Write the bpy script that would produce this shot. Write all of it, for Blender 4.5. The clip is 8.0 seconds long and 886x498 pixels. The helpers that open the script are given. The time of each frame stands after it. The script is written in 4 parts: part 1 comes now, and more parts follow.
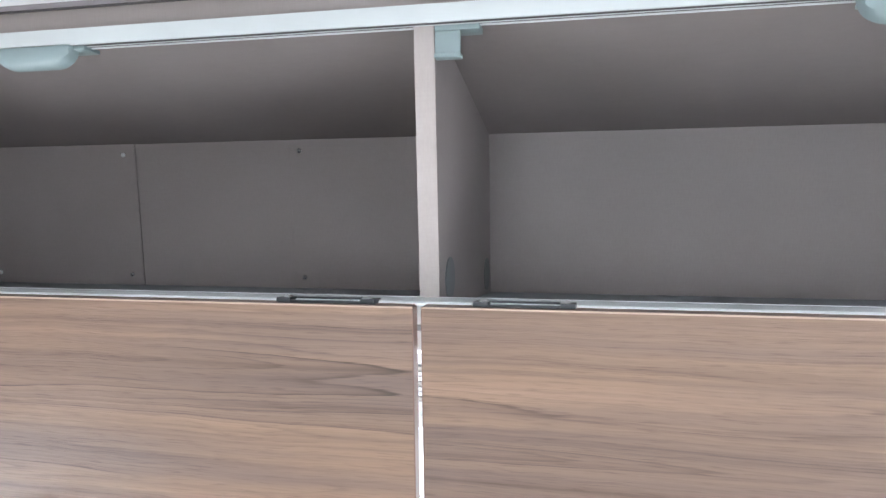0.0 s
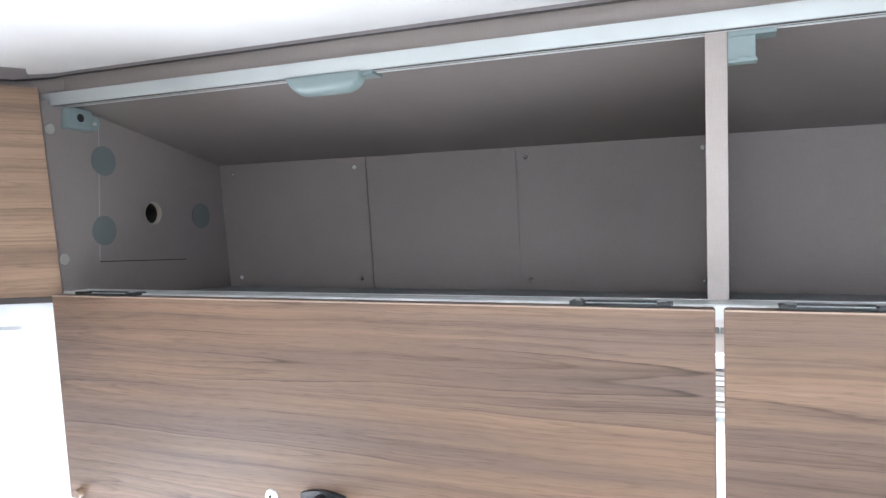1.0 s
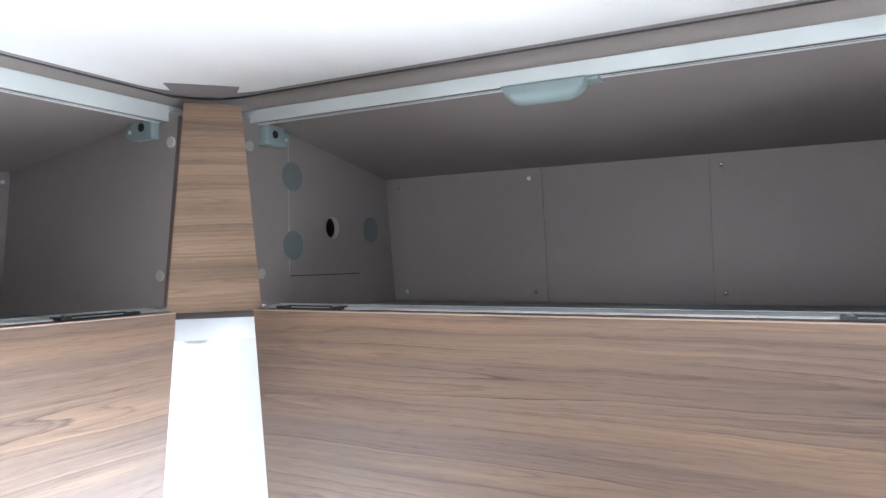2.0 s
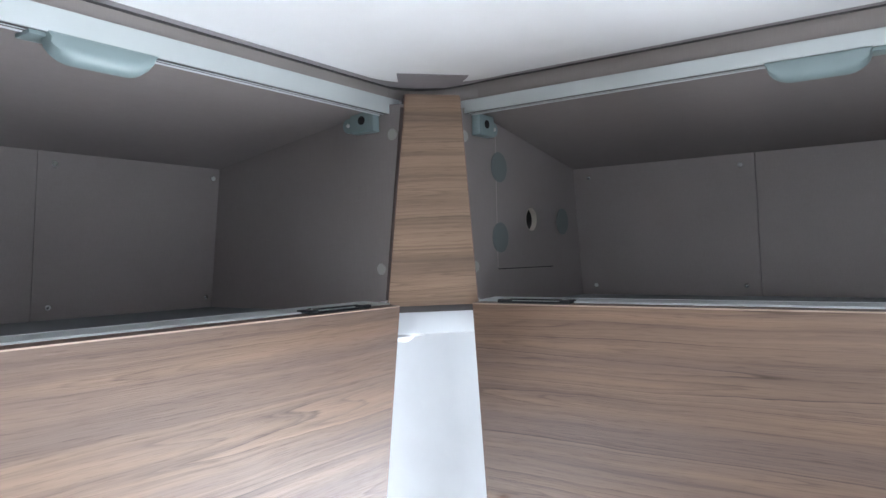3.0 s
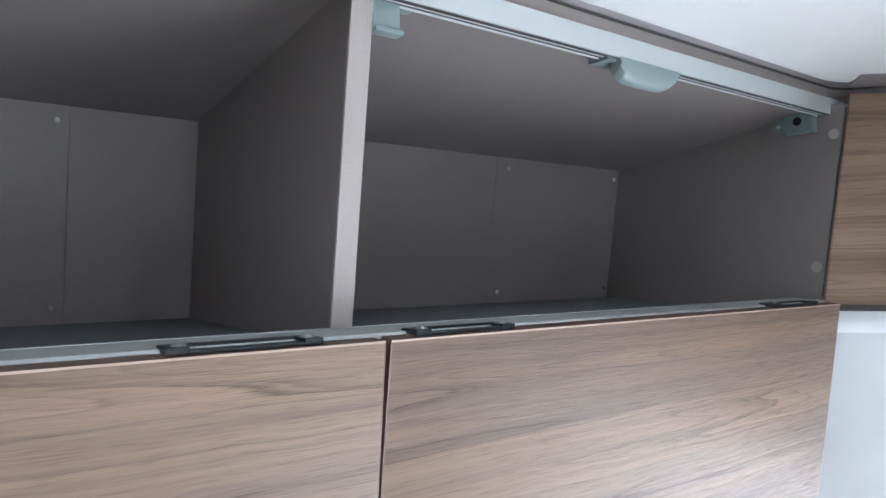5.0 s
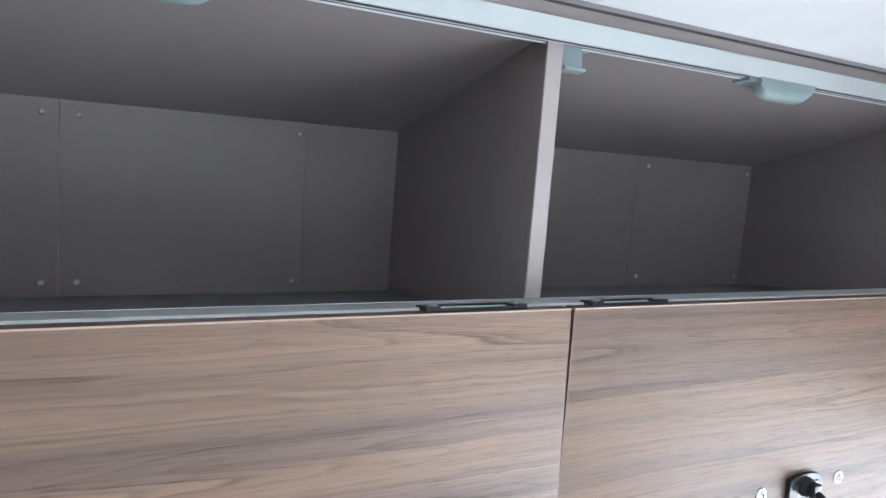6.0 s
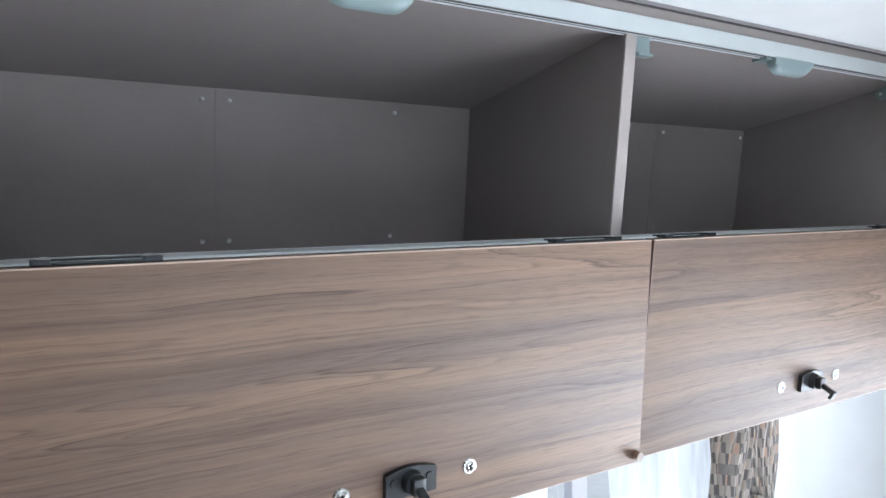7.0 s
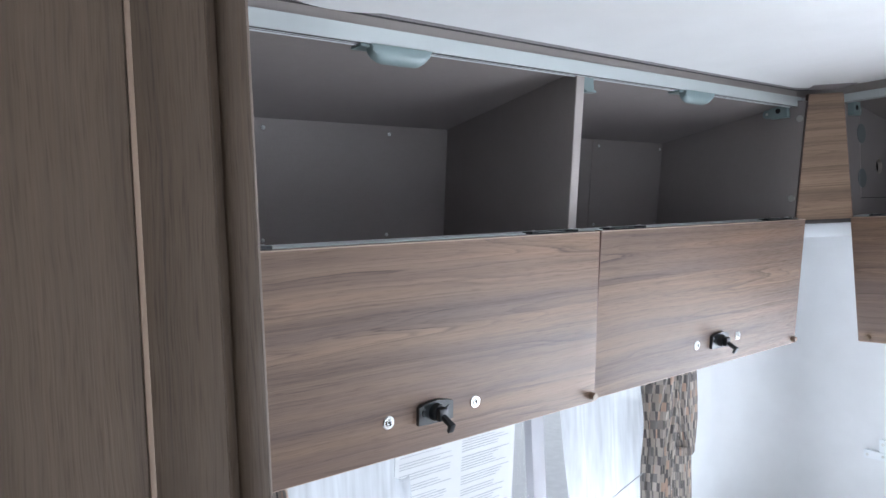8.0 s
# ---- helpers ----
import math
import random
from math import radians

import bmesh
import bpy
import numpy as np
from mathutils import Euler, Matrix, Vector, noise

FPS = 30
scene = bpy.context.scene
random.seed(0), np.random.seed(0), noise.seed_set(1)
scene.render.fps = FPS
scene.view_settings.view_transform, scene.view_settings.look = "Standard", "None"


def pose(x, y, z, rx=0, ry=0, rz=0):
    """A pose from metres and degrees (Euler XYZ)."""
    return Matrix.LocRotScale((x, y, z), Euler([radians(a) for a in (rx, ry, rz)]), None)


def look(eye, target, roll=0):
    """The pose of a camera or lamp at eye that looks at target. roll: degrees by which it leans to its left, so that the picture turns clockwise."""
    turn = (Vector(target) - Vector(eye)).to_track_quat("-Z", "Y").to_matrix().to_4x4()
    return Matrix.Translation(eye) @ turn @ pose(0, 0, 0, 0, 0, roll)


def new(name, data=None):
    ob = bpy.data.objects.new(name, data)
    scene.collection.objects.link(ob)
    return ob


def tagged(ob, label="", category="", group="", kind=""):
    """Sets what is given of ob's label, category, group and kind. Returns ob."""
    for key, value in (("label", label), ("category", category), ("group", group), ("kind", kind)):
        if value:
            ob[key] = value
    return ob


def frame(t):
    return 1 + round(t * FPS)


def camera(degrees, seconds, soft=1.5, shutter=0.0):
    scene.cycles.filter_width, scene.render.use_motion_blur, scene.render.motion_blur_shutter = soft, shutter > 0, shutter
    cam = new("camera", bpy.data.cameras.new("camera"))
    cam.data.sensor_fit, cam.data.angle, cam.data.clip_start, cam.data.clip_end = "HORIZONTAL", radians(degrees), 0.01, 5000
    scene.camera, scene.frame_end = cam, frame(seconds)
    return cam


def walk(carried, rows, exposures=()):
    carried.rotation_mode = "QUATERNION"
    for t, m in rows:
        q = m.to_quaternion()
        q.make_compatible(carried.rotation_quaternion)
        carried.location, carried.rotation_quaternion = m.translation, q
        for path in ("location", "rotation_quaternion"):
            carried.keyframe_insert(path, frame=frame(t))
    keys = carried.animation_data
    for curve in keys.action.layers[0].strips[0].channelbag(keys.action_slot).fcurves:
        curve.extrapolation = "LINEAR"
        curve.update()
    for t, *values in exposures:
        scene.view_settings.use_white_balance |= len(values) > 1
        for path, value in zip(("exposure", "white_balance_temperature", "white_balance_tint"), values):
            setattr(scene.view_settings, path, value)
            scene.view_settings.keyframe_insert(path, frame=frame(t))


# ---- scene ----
cam = camera(64.3, 8.0)
PATH = [
    (0, (0.274, -0.59, 1.652), (-0.155, 1.363, 1.648), 0.4),
    (0.5, (0.205, -0.626, 1.652), (-0.376, 1.288, 1.653), 0.3),
    (1, (0.125, -0.663, 1.659), (-0.608, 1.197, 1.651), -0.6),
    (1.5, (0.056, -0.685, 1.663), (-0.782, 1.131, 1.68), -1.1),
    (2.8, (-0.159, -0.745, 1.652), (-1.262, 0.923, 1.682), -1.0),
    (3, (-0.186, -0.763, 1.66), (-1.334, 0.875, 1.684), -1.3),
    (3.5, (-0.251, -0.818, 1.669), (-1.501, 0.743, 1.698), -1.6),
    (4, (-0.305, -0.89, 1.671), (-1.675, 0.567, 1.721), -0.8),
    (4.5, (-0.333, -0.95, 1.671), (-1.822, 0.385, 1.722), 0.1),
    (5, (-0.329, -1.009, 1.657), (-1.923, 0.199, 1.684), 0.1),
    (5.2, (-0.306, -1.045, 1.66), (-1.946, 0.098, 1.677), -0.5),
    (6.3, (-0.223, -1.199, 1.656), (-1.997, -0.275, 1.628), 1.4),
    (6.5, (-0.215, -1.245, 1.643), (-1.984, -0.312, 1.604), 1.3),
    (7, (-0.168, -1.393, 1.628), (-1.86, -0.33, 1.549), -1.2),
    (7.3, (-0.137, -1.464, 1.626), (-1.786, -0.334, 1.549), -0.9),
    (7.5, (-0.1, -1.51, 1.619), (-1.725, -0.345, 1.56), -1.2),
    (7.7, (-0.076, -1.556, 1.613), (-1.677, -0.36, 1.551), -1.6),
    (8, (-0.027, -1.61, 1.621), (-1.603, -0.379, 1.553), -2.4),
]
EXPOSURES = [(0.0, -0.30, 6500, 10), (1.5, -0.38, 6500, 10), (1.8, -0.45, 6490, 10), (2.8, -0.85, 6350, 9), (3.0, -0.95, 6300, 9), (3.5, -1.10, 6270, 8), (4.5, -1.18, 6230, 8), (5.0, -1.20, 6230, 8), (6.5, -1.10, 6230, 8), (7.5, -1.17, 6220, 9), (8.0, -1.42, 6220, 10)]
walk(cam, [(t, look(eye, target, roll)) for t, eye, target, roll in PATH], EXPOSURES)

# ---- world and light ----
world = bpy.data.worlds.new("sky")
scene.world = world
world.use_nodes = True
wn = world.node_tree
sky = wn.nodes.new("ShaderNodeTexSky")
sky.sky_type = "NISHITA"
sky.sun_disc = False
sky.sun_elevation, sky.sun_rotation = radians(40), radians(150)
wn.links.new(sky.outputs[0], wn.nodes["Background"].inputs[0])
wn.nodes["Background"].inputs[1].default_value = 0.12


def daylight(name, x, y, z, rx, rz, width, height, watts, colour=(0.87, 0.92, 1.0)):
    """Daylight that comes in at a window's opening."""
    lamp = bpy.data.lights.new(name, "AREA")
    lamp.shape, lamp.size, lamp.size_y, lamp.energy, lamp.color = "RECTANGLE", width, height, watts, colour
    ob = new(name, lamp)
    ob.matrix_world = pose(x, y, z, rx, 0, rz)
    return ob


sun = bpy.data.lights.new("sun", "SUN")
sun.energy, sun.angle, sun.color = 1.5, radians(12), (1.0, 0.96, 0.9)
new("sun", sun).matrix_world = pose(0, 0, 8, 50, 0, 150)
daylight("window_light_rear", 0.20, 0.37, 0.82, -126, 0, 1.8, 0.74, 100)
daylight("window_light_side", -1.17, -0.66, 0.76, 114, -90, 1.2, 0.20, 36)
# Lamps at unseen openings, added to brighten from right, roof and far end.
daylight("window_light_right", 1.32, -0.82, 0.95, 112, 116, 0.45, 0.50, 13)
daylight("roof_light", 0.20, -3.0, 1.862, 0, 0, 0.6, 0.6, 34)
daylight("window_light_far", -0.15, -4.34, 1.35, 108, 0, 1.5, 0.8, 44)

# ---- materials ----


def material(name, colour=(0.5, 0.5, 0.5), rough=0.5, metal=0.0):
    m = bpy.data.materials.new(name)
    m.use_nodes = True
    b = m.node_tree.nodes["Principled BSDF"]
    b.inputs["Base Color"].default_value = (*colour, 1)
    b.inputs["Roughness"].default_value = rough
    b.inputs["Metallic"].default_value = metal
    return m, m.node_tree, b


def mix(nt, factor, a, b, blend="MIX"):
    n = nt.nodes.new("ShaderNodeMix")
    n.data_type, n.blend_type = "RGBA", blend
    for sock, value in ((0, factor), (6, a), (7, b)):
        if isinstance(value, bpy.types.NodeSocket):
            nt.links.new(value, n.inputs[sock])
        else:
            n.inputs[sock].default_value = value
    return n.outputs[2]


def ramp(nt, source, *stops):
    n = nt.nodes.new("ShaderNodeValToRGB")
    els = n.color_ramp.elements
    while len(els) < len(stops):
        els.new(0.5)
    for e, (p, v) in zip(els, stops):
        e.position = p
        e.color = (v, v, v, 1) if isinstance(v, float) else (*v, 1)
    nt.links.new(source, n.inputs[0])
    return n.outputs[0]


def coords(nt, scale, shift=(0, 0, 0), per_object=0.0):
    tc = nt.nodes.new("ShaderNodeTexCoord")
    mp = nt.nodes.new("ShaderNodeMapping")
    mp.inputs["Scale"].default_value = scale
    mp.inputs["Location"].default_value = shift
    out = tc.outputs["Object"]
    if per_object:
        info = nt.nodes.new("ShaderNodeObjectInfo")
        mul = nt.nodes.new("ShaderNodeMath")
        mul.operation = "MULTIPLY"
        mul.inputs[1].default_value = per_object
        nt.links.new(info.outputs["Random"], mul.inputs[0])
        add = nt.nodes.new("ShaderNodeVectorMath")
        nt.links.new(out, add.inputs[0])
        nt.links.new(mul.outputs[0], add.inputs[1])
        out = add.outputs[0]
    nt.links.new(out, mp.inputs[0])
    return mp.outputs[0]


def noise_tex(nt, vector, scale, detail=4, rough=0.55, distortion=0.0):
    n = nt.nodes.new("ShaderNodeTexNoise")
    for k, v in (("Scale", scale), ("Detail", detail), ("Roughness", rough), ("Distortion", distortion)):
        n.inputs[k].default_value = v
    nt.links.new(vector, n.inputs["Vector"])
    return n.outputs["Fac"]


def bump(nt, b, height, strength, distance):
    n = nt.nodes.new("ShaderNodeBump")
    n.inputs["Strength"].default_value, n.inputs["Distance"].default_value = strength, distance
    nt.links.new(height, n.inputs["Height"])
    nt.links.new(n.outputs[0], b.inputs["Normal"])


def plastic(name, colour, rough, spread=0.06, metal=0.0, grain=300.0, relief=0.05):
    """A plain hard surface with faint mottling and fine relief."""
    m, nt, b = material(name, colour, rough, metal)
    v = coords(nt, (1, 1, 1))
    big = noise_tex(nt, v, 14, 3)
    lo = tuple(c * (1 - spread) for c in colour)
    hi = tuple(min(1, c * (1 + spread)) for c in colour)
    nt.links.new(ramp(nt, big, (0.3, lo), (0.7, hi)), b.inputs["Base Color"])
    fine = noise_tex(nt, v, grain, 2)
    r = ramp(nt, big, (0.2, max(0.02, rough - 0.06)), (0.8, min(1.0, rough + 0.06)))
    nt.links.new(r, b.inputs["Roughness"])
    if relief:
        bump(nt, b, fine, relief, 0.001)
    return m


def calc(nt, op, a, b=None, c=None):
    n = nt.nodes.new("ShaderNodeMath")
    n.operation = op
    for k, q in enumerate((a, b, c)):
        if q is None:
            continue
        if isinstance(q, bpy.types.NodeSocket):
            nt.links.new(q, n.inputs[k])
        else:
            n.inputs[k].default_value = q
    return n.outputs[0]


def wood(name, dark, mid, light, along="x", rough=0.38, figure=1.0):
    """Printed walnut laminate: tan and grey-brown bands, thin wavering dark veins, fine fibre lines, short open pores."""
    m, nt, b = material(name, mid, rough)
    sep = nt.nodes.new("ShaderNodeSeparateXYZ")
    nt.links.new(coords(nt, (1, 1, 1), (0, 0, 0), 5.3), sep.inputs[0])
    u, w = (sep.outputs[0], sep.outputs[2]) if along == "x" else (sep.outputs[2], calc(nt, "ADD", sep.outputs[0], sep.outputs[1]))

    def field(fu, fw, across, seed, detail=3, coarse=0.55):
        comb = nt.nodes.new("ShaderNodeCombineXYZ")
        nt.links.new(calc(nt, "MULTIPLY", u, fu), comb.inputs[0])
        nt.links.new(calc(nt, "MULTIPLY", across, fw), comb.inputs[1])
        comb.inputs[2].default_value = seed
        return noise_tex(nt, comb.outputs[0], 1.0, detail, coarse)

    def swing(noise, amount):
        return calc(nt, "MULTIPLY", calc(nt, "SUBTRACT", noise, 0.5), amount)
    warp = calc(nt, "ADD", swing(field(2.2, 3.0, w, 1.3, 2), 0.016), swing(field(13.0, 22.0, w, 4.1, 2), 0.0040))
    w2 = calc(nt, "ADD", w, warp)
    tone = field(0.9, 19.0, w2, 7.7, 3, 0.5)
    stripe = field(0.8, 95.0, w2, 2.9, 4, 0.6)
    ring_field = field(0.35, 12.0, w2, 9.2, 2, 0.5)
    hair = field(3.0, 480.0, w2, 5.5, 2, 0.6)
    pore = field(38.0, 950.0, w2, 3.3, 1, 0.5)
    patch = field(1.4, 24.0, w2, 6.1, 2, 0.6)
    jitter = calc(nt, "MULTIPLY", hair, 0.10)
    ring = calc(nt, "FRACT", calc(nt, "ADD", calc(nt, "MULTIPLY", ring_field, 13.0), jitter))
    fine = calc(nt, "FRACT", calc(nt, "ADD", calc(nt, "MULTIPLY", ring_field, 47.0), calc(nt, "MULTIPLY", jitter, 3.0)))
    base = ramp(nt, tone, (0.36, dark), (0.49, mid), (0.62, light))
    c = mix(nt, figure, base, ramp(nt, stripe, (0.30, 0.73), (0.45, 0.97), (0.58, 1.05), (0.72, 1.17)), "MULTIPLY")
    gate = calc(nt, "MULTIPLY", ramp(nt, patch, (0.40, 0.12), (0.58, 1.0)), figure)
    c = mix(nt, gate, c, ramp(nt, ring, (0.0, 1.08), (0.35, 1.03), (0.80, 0.94), (0.93, 0.82), (0.965, 0.44), (0.985, 0.95), (1.0, 1.08)), "MULTIPLY")
    c = mix(nt, calc(nt, "MULTIPLY", gate, 0.8), c, ramp(nt, fine, (0.0, 1.05), (0.60, 1.0), (0.85, 0.88), (0.94, 0.62), (1.0, 1.05)), "MULTIPLY")
    c = mix(nt, 0.55, c, ramp(nt, hair, (0.30, 0.78), (0.46, 0.98), (0.70, 1.10)), "MULTIPLY")
    c = mix(nt, 0.55, c, ramp(nt, pore, (0.30, 0.66), (0.40, 0.97), (0.62, 1.0), (0.78, 1.14)), "MULTIPLY")
    nt.links.new(c, b.inputs["Base Color"])
    nt.links.new(ramp(nt, pore, (0.3, rough + 0.18), (0.6, rough)), b.inputs["Roughness"])
    b.inputs["Specular IOR Level"].default_value = 0.4
    bump(nt, b, calc(nt, "ADD", calc(nt, "MULTIPLY", hair, 0.6), pore), 0.35, 0.0006)
    return m


def linen(name, colour, rough=0.55):
    """Taupe laminate with a fine woven print."""
    m, nt, b = material(name, colour, rough)
    warp = noise_tex(nt, coords(nt, (900, 900, 60)), 1.0, 2)
    weft = noise_tex(nt, coords(nt, (60, 60, 900)), 1.0, 2)
    cloud = noise_tex(nt, coords(nt, (1, 1, 1)), 5, 4)
    c = mix(nt, 1.0, ramp(nt, warp, (0.3, tuple(0.97 * k for k in colour)), (0.7, tuple(1.03 * k for k in colour))), ramp(nt, weft, (0.3, 0.975), (0.7, 1.015)), "MULTIPLY")
    c = mix(nt, 1.0, c, ramp(nt, cloud, (0.3, 0.93), (0.7, 1.05)), "MULTIPLY")
    nt.links.new(c, b.inputs["Base Color"])
    bump(nt, b, warp, 0.12, 0.0004)
    return m


WOOD = wood("walnut_laminate", (0.154, 0.107, 0.087), (0.194, 0.130, 0.097), (0.236, 0.154, 0.107), "x", 0.46)
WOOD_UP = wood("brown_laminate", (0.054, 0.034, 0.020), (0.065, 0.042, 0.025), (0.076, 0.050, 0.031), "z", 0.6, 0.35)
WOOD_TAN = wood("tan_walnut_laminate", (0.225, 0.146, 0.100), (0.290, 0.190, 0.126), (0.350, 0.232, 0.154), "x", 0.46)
EDGE = plastic("door_edging", (0.15, 0.085, 0.065), 0.35, 0.1)
EDGE_SHADE = plastic("shade_edging", (0.075, 0.055, 0.050), 0.4, 0.1)
EDGE_TAN = plastic("tan_edging", (0.21, 0.145, 0.10), 0.4, 0.08)
EDGE_POST = plastic("post_edging", (0.21, 0.165, 0.135), 0.4, 0.08)
EDGE_PALE = plastic("pale_edging", (0.44, 0.33, 0.265), 0.35, 0.05)
TAUPE = linen("taupe_laminate", (0.257, 0.227, 0.221))
TAUPE_EDGE = linen("taupe_edging", (0.39, 0.352, 0.33))
FLOOR_GREY = linen("shelf_lining", (0.20, 0.225, 0.24), 0.5)
ALU = plastic("satin_aluminium", (0.66, 0.71, 0.71), 0.36, 0.03, 0.3, 300.0, 0.0)
BRIGHT = plastic("polished_aluminium", (0.62, 0.65, 0.66), 0.45, 0.02, 0.0, 300.0, 0.0)
GREEN_GREY = plastic("grey_green_plastic", (0.24, 0.312, 0.316), 0.38, 0.04)
BLACK = plastic("black_plastic", (0.022, 0.026, 0.03), 0.34, 0.2)
CHROME = plastic("bright_screw_metal", (0.66, 0.67, 0.67), 0.28, 0.05, 1.0)
STEEL = plastic("satin_grey_metal", (0.36, 0.37, 0.38), 0.4, 0.05, 0.5)
COVER = plastic("grey_cover_cap", (0.135, 0.155, 0.16), 0.5, 0.08)
RIM = plastic("bare_chipboard", (0.52, 0.46, 0.40), 0.8, 0.12)
CAP = plastic("pale_cap", (0.38, 0.36, 0.34), 0.45, 0.05)
DARK = plastic("dark_void", (0.012, 0.011, 0.011), 0.8)
# Dark paint for the shade in gaps, slots and voids.
SHADE_DARK = plastic("dark_gap_shade", (0.06, 0.055, 0.055), 0.6)
WHITE = plastic("white_wall_board", (0.74, 0.76, 0.78), 0.45, 0.025, 0.0, 160.0, 0.08)
CEIL = plastic("white_ceiling_lining", (0.87, 0.88, 0.89), 0.55, 0.02, 0.0, 220.0, 0.12)
# Grey paints the ceiling-edge shade; corner patch and vent seals share it.
TRIM_SHADE = plastic("grey_shade_and_trim", (0.27, 0.25, 0.265), 0.6, 0.04)
FASCIA = plastic("white_gloss_fascia", (0.78, 0.82, 0.86), 0.2, 0.02)
LINO = wood("floor_vinyl", (0.46, 0.42, 0.37), (0.54, 0.50, 0.45), (0.60, 0.56, 0.51), "x", 0.4, 0.3)
PAPER = plastic("printed_paper", (0.80, 0.82, 0.84), 0.7, 0.02)
INK = plastic("grey_print", (0.56, 0.58, 0.62), 0.7)

# ---- mesh helpers ----


def box(bm, x0, x1, y0, y1, z0, z1, bevel=0.0, m=None, shear=None):
    """A box from corner to corner, with rounded edges; shear slides y by the height above 1.60."""
    start = len(bm.verts)
    g = bmesh.ops.create_cube(bm, size=1.0)["verts"]
    for v in g:
        v.co = Vector(((x0 + x1) / 2 + v.co.x * (x1 - x0), (y0 + y1) / 2 + v.co.y * (y1 - y0), (z0 + z1) / 2 + v.co.z * (z1 - z0)))
    vs = g
    if bevel:
        r = bmesh.ops.bevel(bm, geom=list({e for v in g for e in v.link_edges}), offset=bevel, segments=2, profile=0.6, affect="EDGES")
        vs = list({v for f in r["faces"] for v in f.verts} | {v for v in g if v.is_valid})
    if shear:
        for v in vs:
            v.co.y += shear * (v.co.z - 1.6)
    if m:
        bmesh.ops.transform(bm, matrix=m, verts=vs)
    return vs


def cyl(bm, centre, axis, radius, length, radius2=None, segments=24):
    """A rod or cone whose base stands at centre and that runs along axis."""
    turn = Vector(axis).normalized().to_track_quat("Z", "Y").to_matrix().to_4x4()
    m = Matrix.Translation(Vector(centre) + Vector(axis).normalized() * length / 2) @ turn
    return bmesh.ops.create_cone(bm, cap_ends=True, segments=segments, radius1=radius, radius2=radius if radius2 is None else radius2, depth=length, matrix=m)["verts"]


def extrude(bm, outline, x0, x1):
    """A profile of (y, z) points drawn out along x."""
    a = [bm.verts.new((x0, y, z)) for y, z in outline]
    b = [bm.verts.new((x1, y, z)) for y, z in outline]
    n = len(outline)
    for i in range(n):
        bm.faces.new((a[i], a[(i + 1) % n], b[(i + 1) % n], b[i]))
    bm.faces.new(a[::-1])
    bm.faces.new(b)
    bmesh.ops.recalc_face_normals(bm, faces=bm.faces[:])


def finish(bm, name, mat, smooth=True):
    me = bpy.data.meshes.new(name)
    bmesh.ops.recalc_face_normals(bm, faces=bm.faces[:])
    if smooth:
        for f in bm.faces:
            f.smooth = True
        for e in bm.edges:
            if len(e.link_faces) == 2 and e.calc_face_angle(0) > 0.6:
                e.smooth = False
    bm.to_mesh(me)
    bm.free()
    me.materials.append(mat)
    return me


def part(name, bm, mat, parent, label="", at=None):
    """Links a bmesh as one mesh under a thing or a part, at a pose within it."""
    ob = new(name, finish(bm, name, mat))
    ob.parent = parent
    if at is not None:
        ob.matrix_basis = at
    if label:
        ob["label"] = label
    return ob


def thing(name, label, category, at=None, group="", kind=""):
    ob = new(name)
    ob.empty_display_size = 0.05
    if at is not None:
        ob.matrix_world = at
    return tagged(ob, label, category, group, kind)


def solid(name, bm, mat, label, category, kind="", at=None):
    ob = new(name, finish(bm, name, mat))
    if at is not None:
        ob.matrix_world = at
    return tagged(ob, label, category, "", kind)


def boxed(*args, **kw):
    bm = bmesh.new()
    box(bm, *args, **kw)
    return bm


# ---- plan ----
# The rear row of lockers runs along x and faces -y; the side row runs along y and faces +x.
# Lockers are built in a frame of their own: u along the row, v into the locker, z up.
REAR = Matrix.Identity(4)
SIDE = Matrix(((0, -1, 0, -0.7400), (1, 0, 0, 0), (0, 0, 1, 0), (0, 0, 0, 1)))
LEAN_FRONT = -0.125
RAIL_SIDE = 1.8415
SHELF, LIP, DOOR_TOP, DOOR_LOW = 1.592, 1.606, 1.6005, 1.333
RAIL_LOW, RAIL_TOP, CEILING = 1.847, 1.864, 1.870
WALL_X, WALL_Y, RIGHT_X, FAR_Y = -1.16, 0.41, 1.37, -4.4

# ---- large structure ----
floor = solid("floor", boxed(WALL_X - .05, RIGHT_X + .05, FAR_Y - .05, WALL_Y + .05, -0.05, 0.0), LINO, "pale wood-look vinyl floor", "floor", "structure")


def wall_with_window(name, along, a0, a1, w0, w1, sill, head, place, thick, label):
    """A white wall board with one opening; along: 'x' or 'y'."""
    bm = bmesh.new()
    top = 2.02
    for p0, p1, z0, z1 in ((a0, w0, 0, top), (w1, a1, 0, top), (w0, w1, 0, sill), (w0, w1, head, top)):
        if along == "x":
            box(bm, p0, p1, place, place + thick, z0, z1)
        else:
            box(bm, place, place + thick, p0, p1, z0, z1)
    return solid(name, bm, WHITE, label, "wall", "structure")


wall_with_window("wall_rear", "x", WALL_X, RIGHT_X, -0.745, 1.15, 0.45, 1.50, WALL_Y, 0.04, "smooth white wall board behind the rear lockers")
wall_with_window("wall_side", "y", FAR_Y, WALL_Y + .04, -1.30, -0.02, 0.64, 1.30, WALL_X - 0.04, 0.04, "smooth white wall board with a window")
wall_with_window("wall_right", "y", FAR_Y, WALL_Y + .04, -1.05, 0.02, 0.66, 1.30, RIGHT_X, 0.04, "smooth white wall board with a window")
wall_with_window("wall_far", "x", WALL_X, RIGHT_X, -0.85, 1.05, 0.95, 1.75, FAR_Y - 0.04, 0.04, "smooth white wall board with a window")


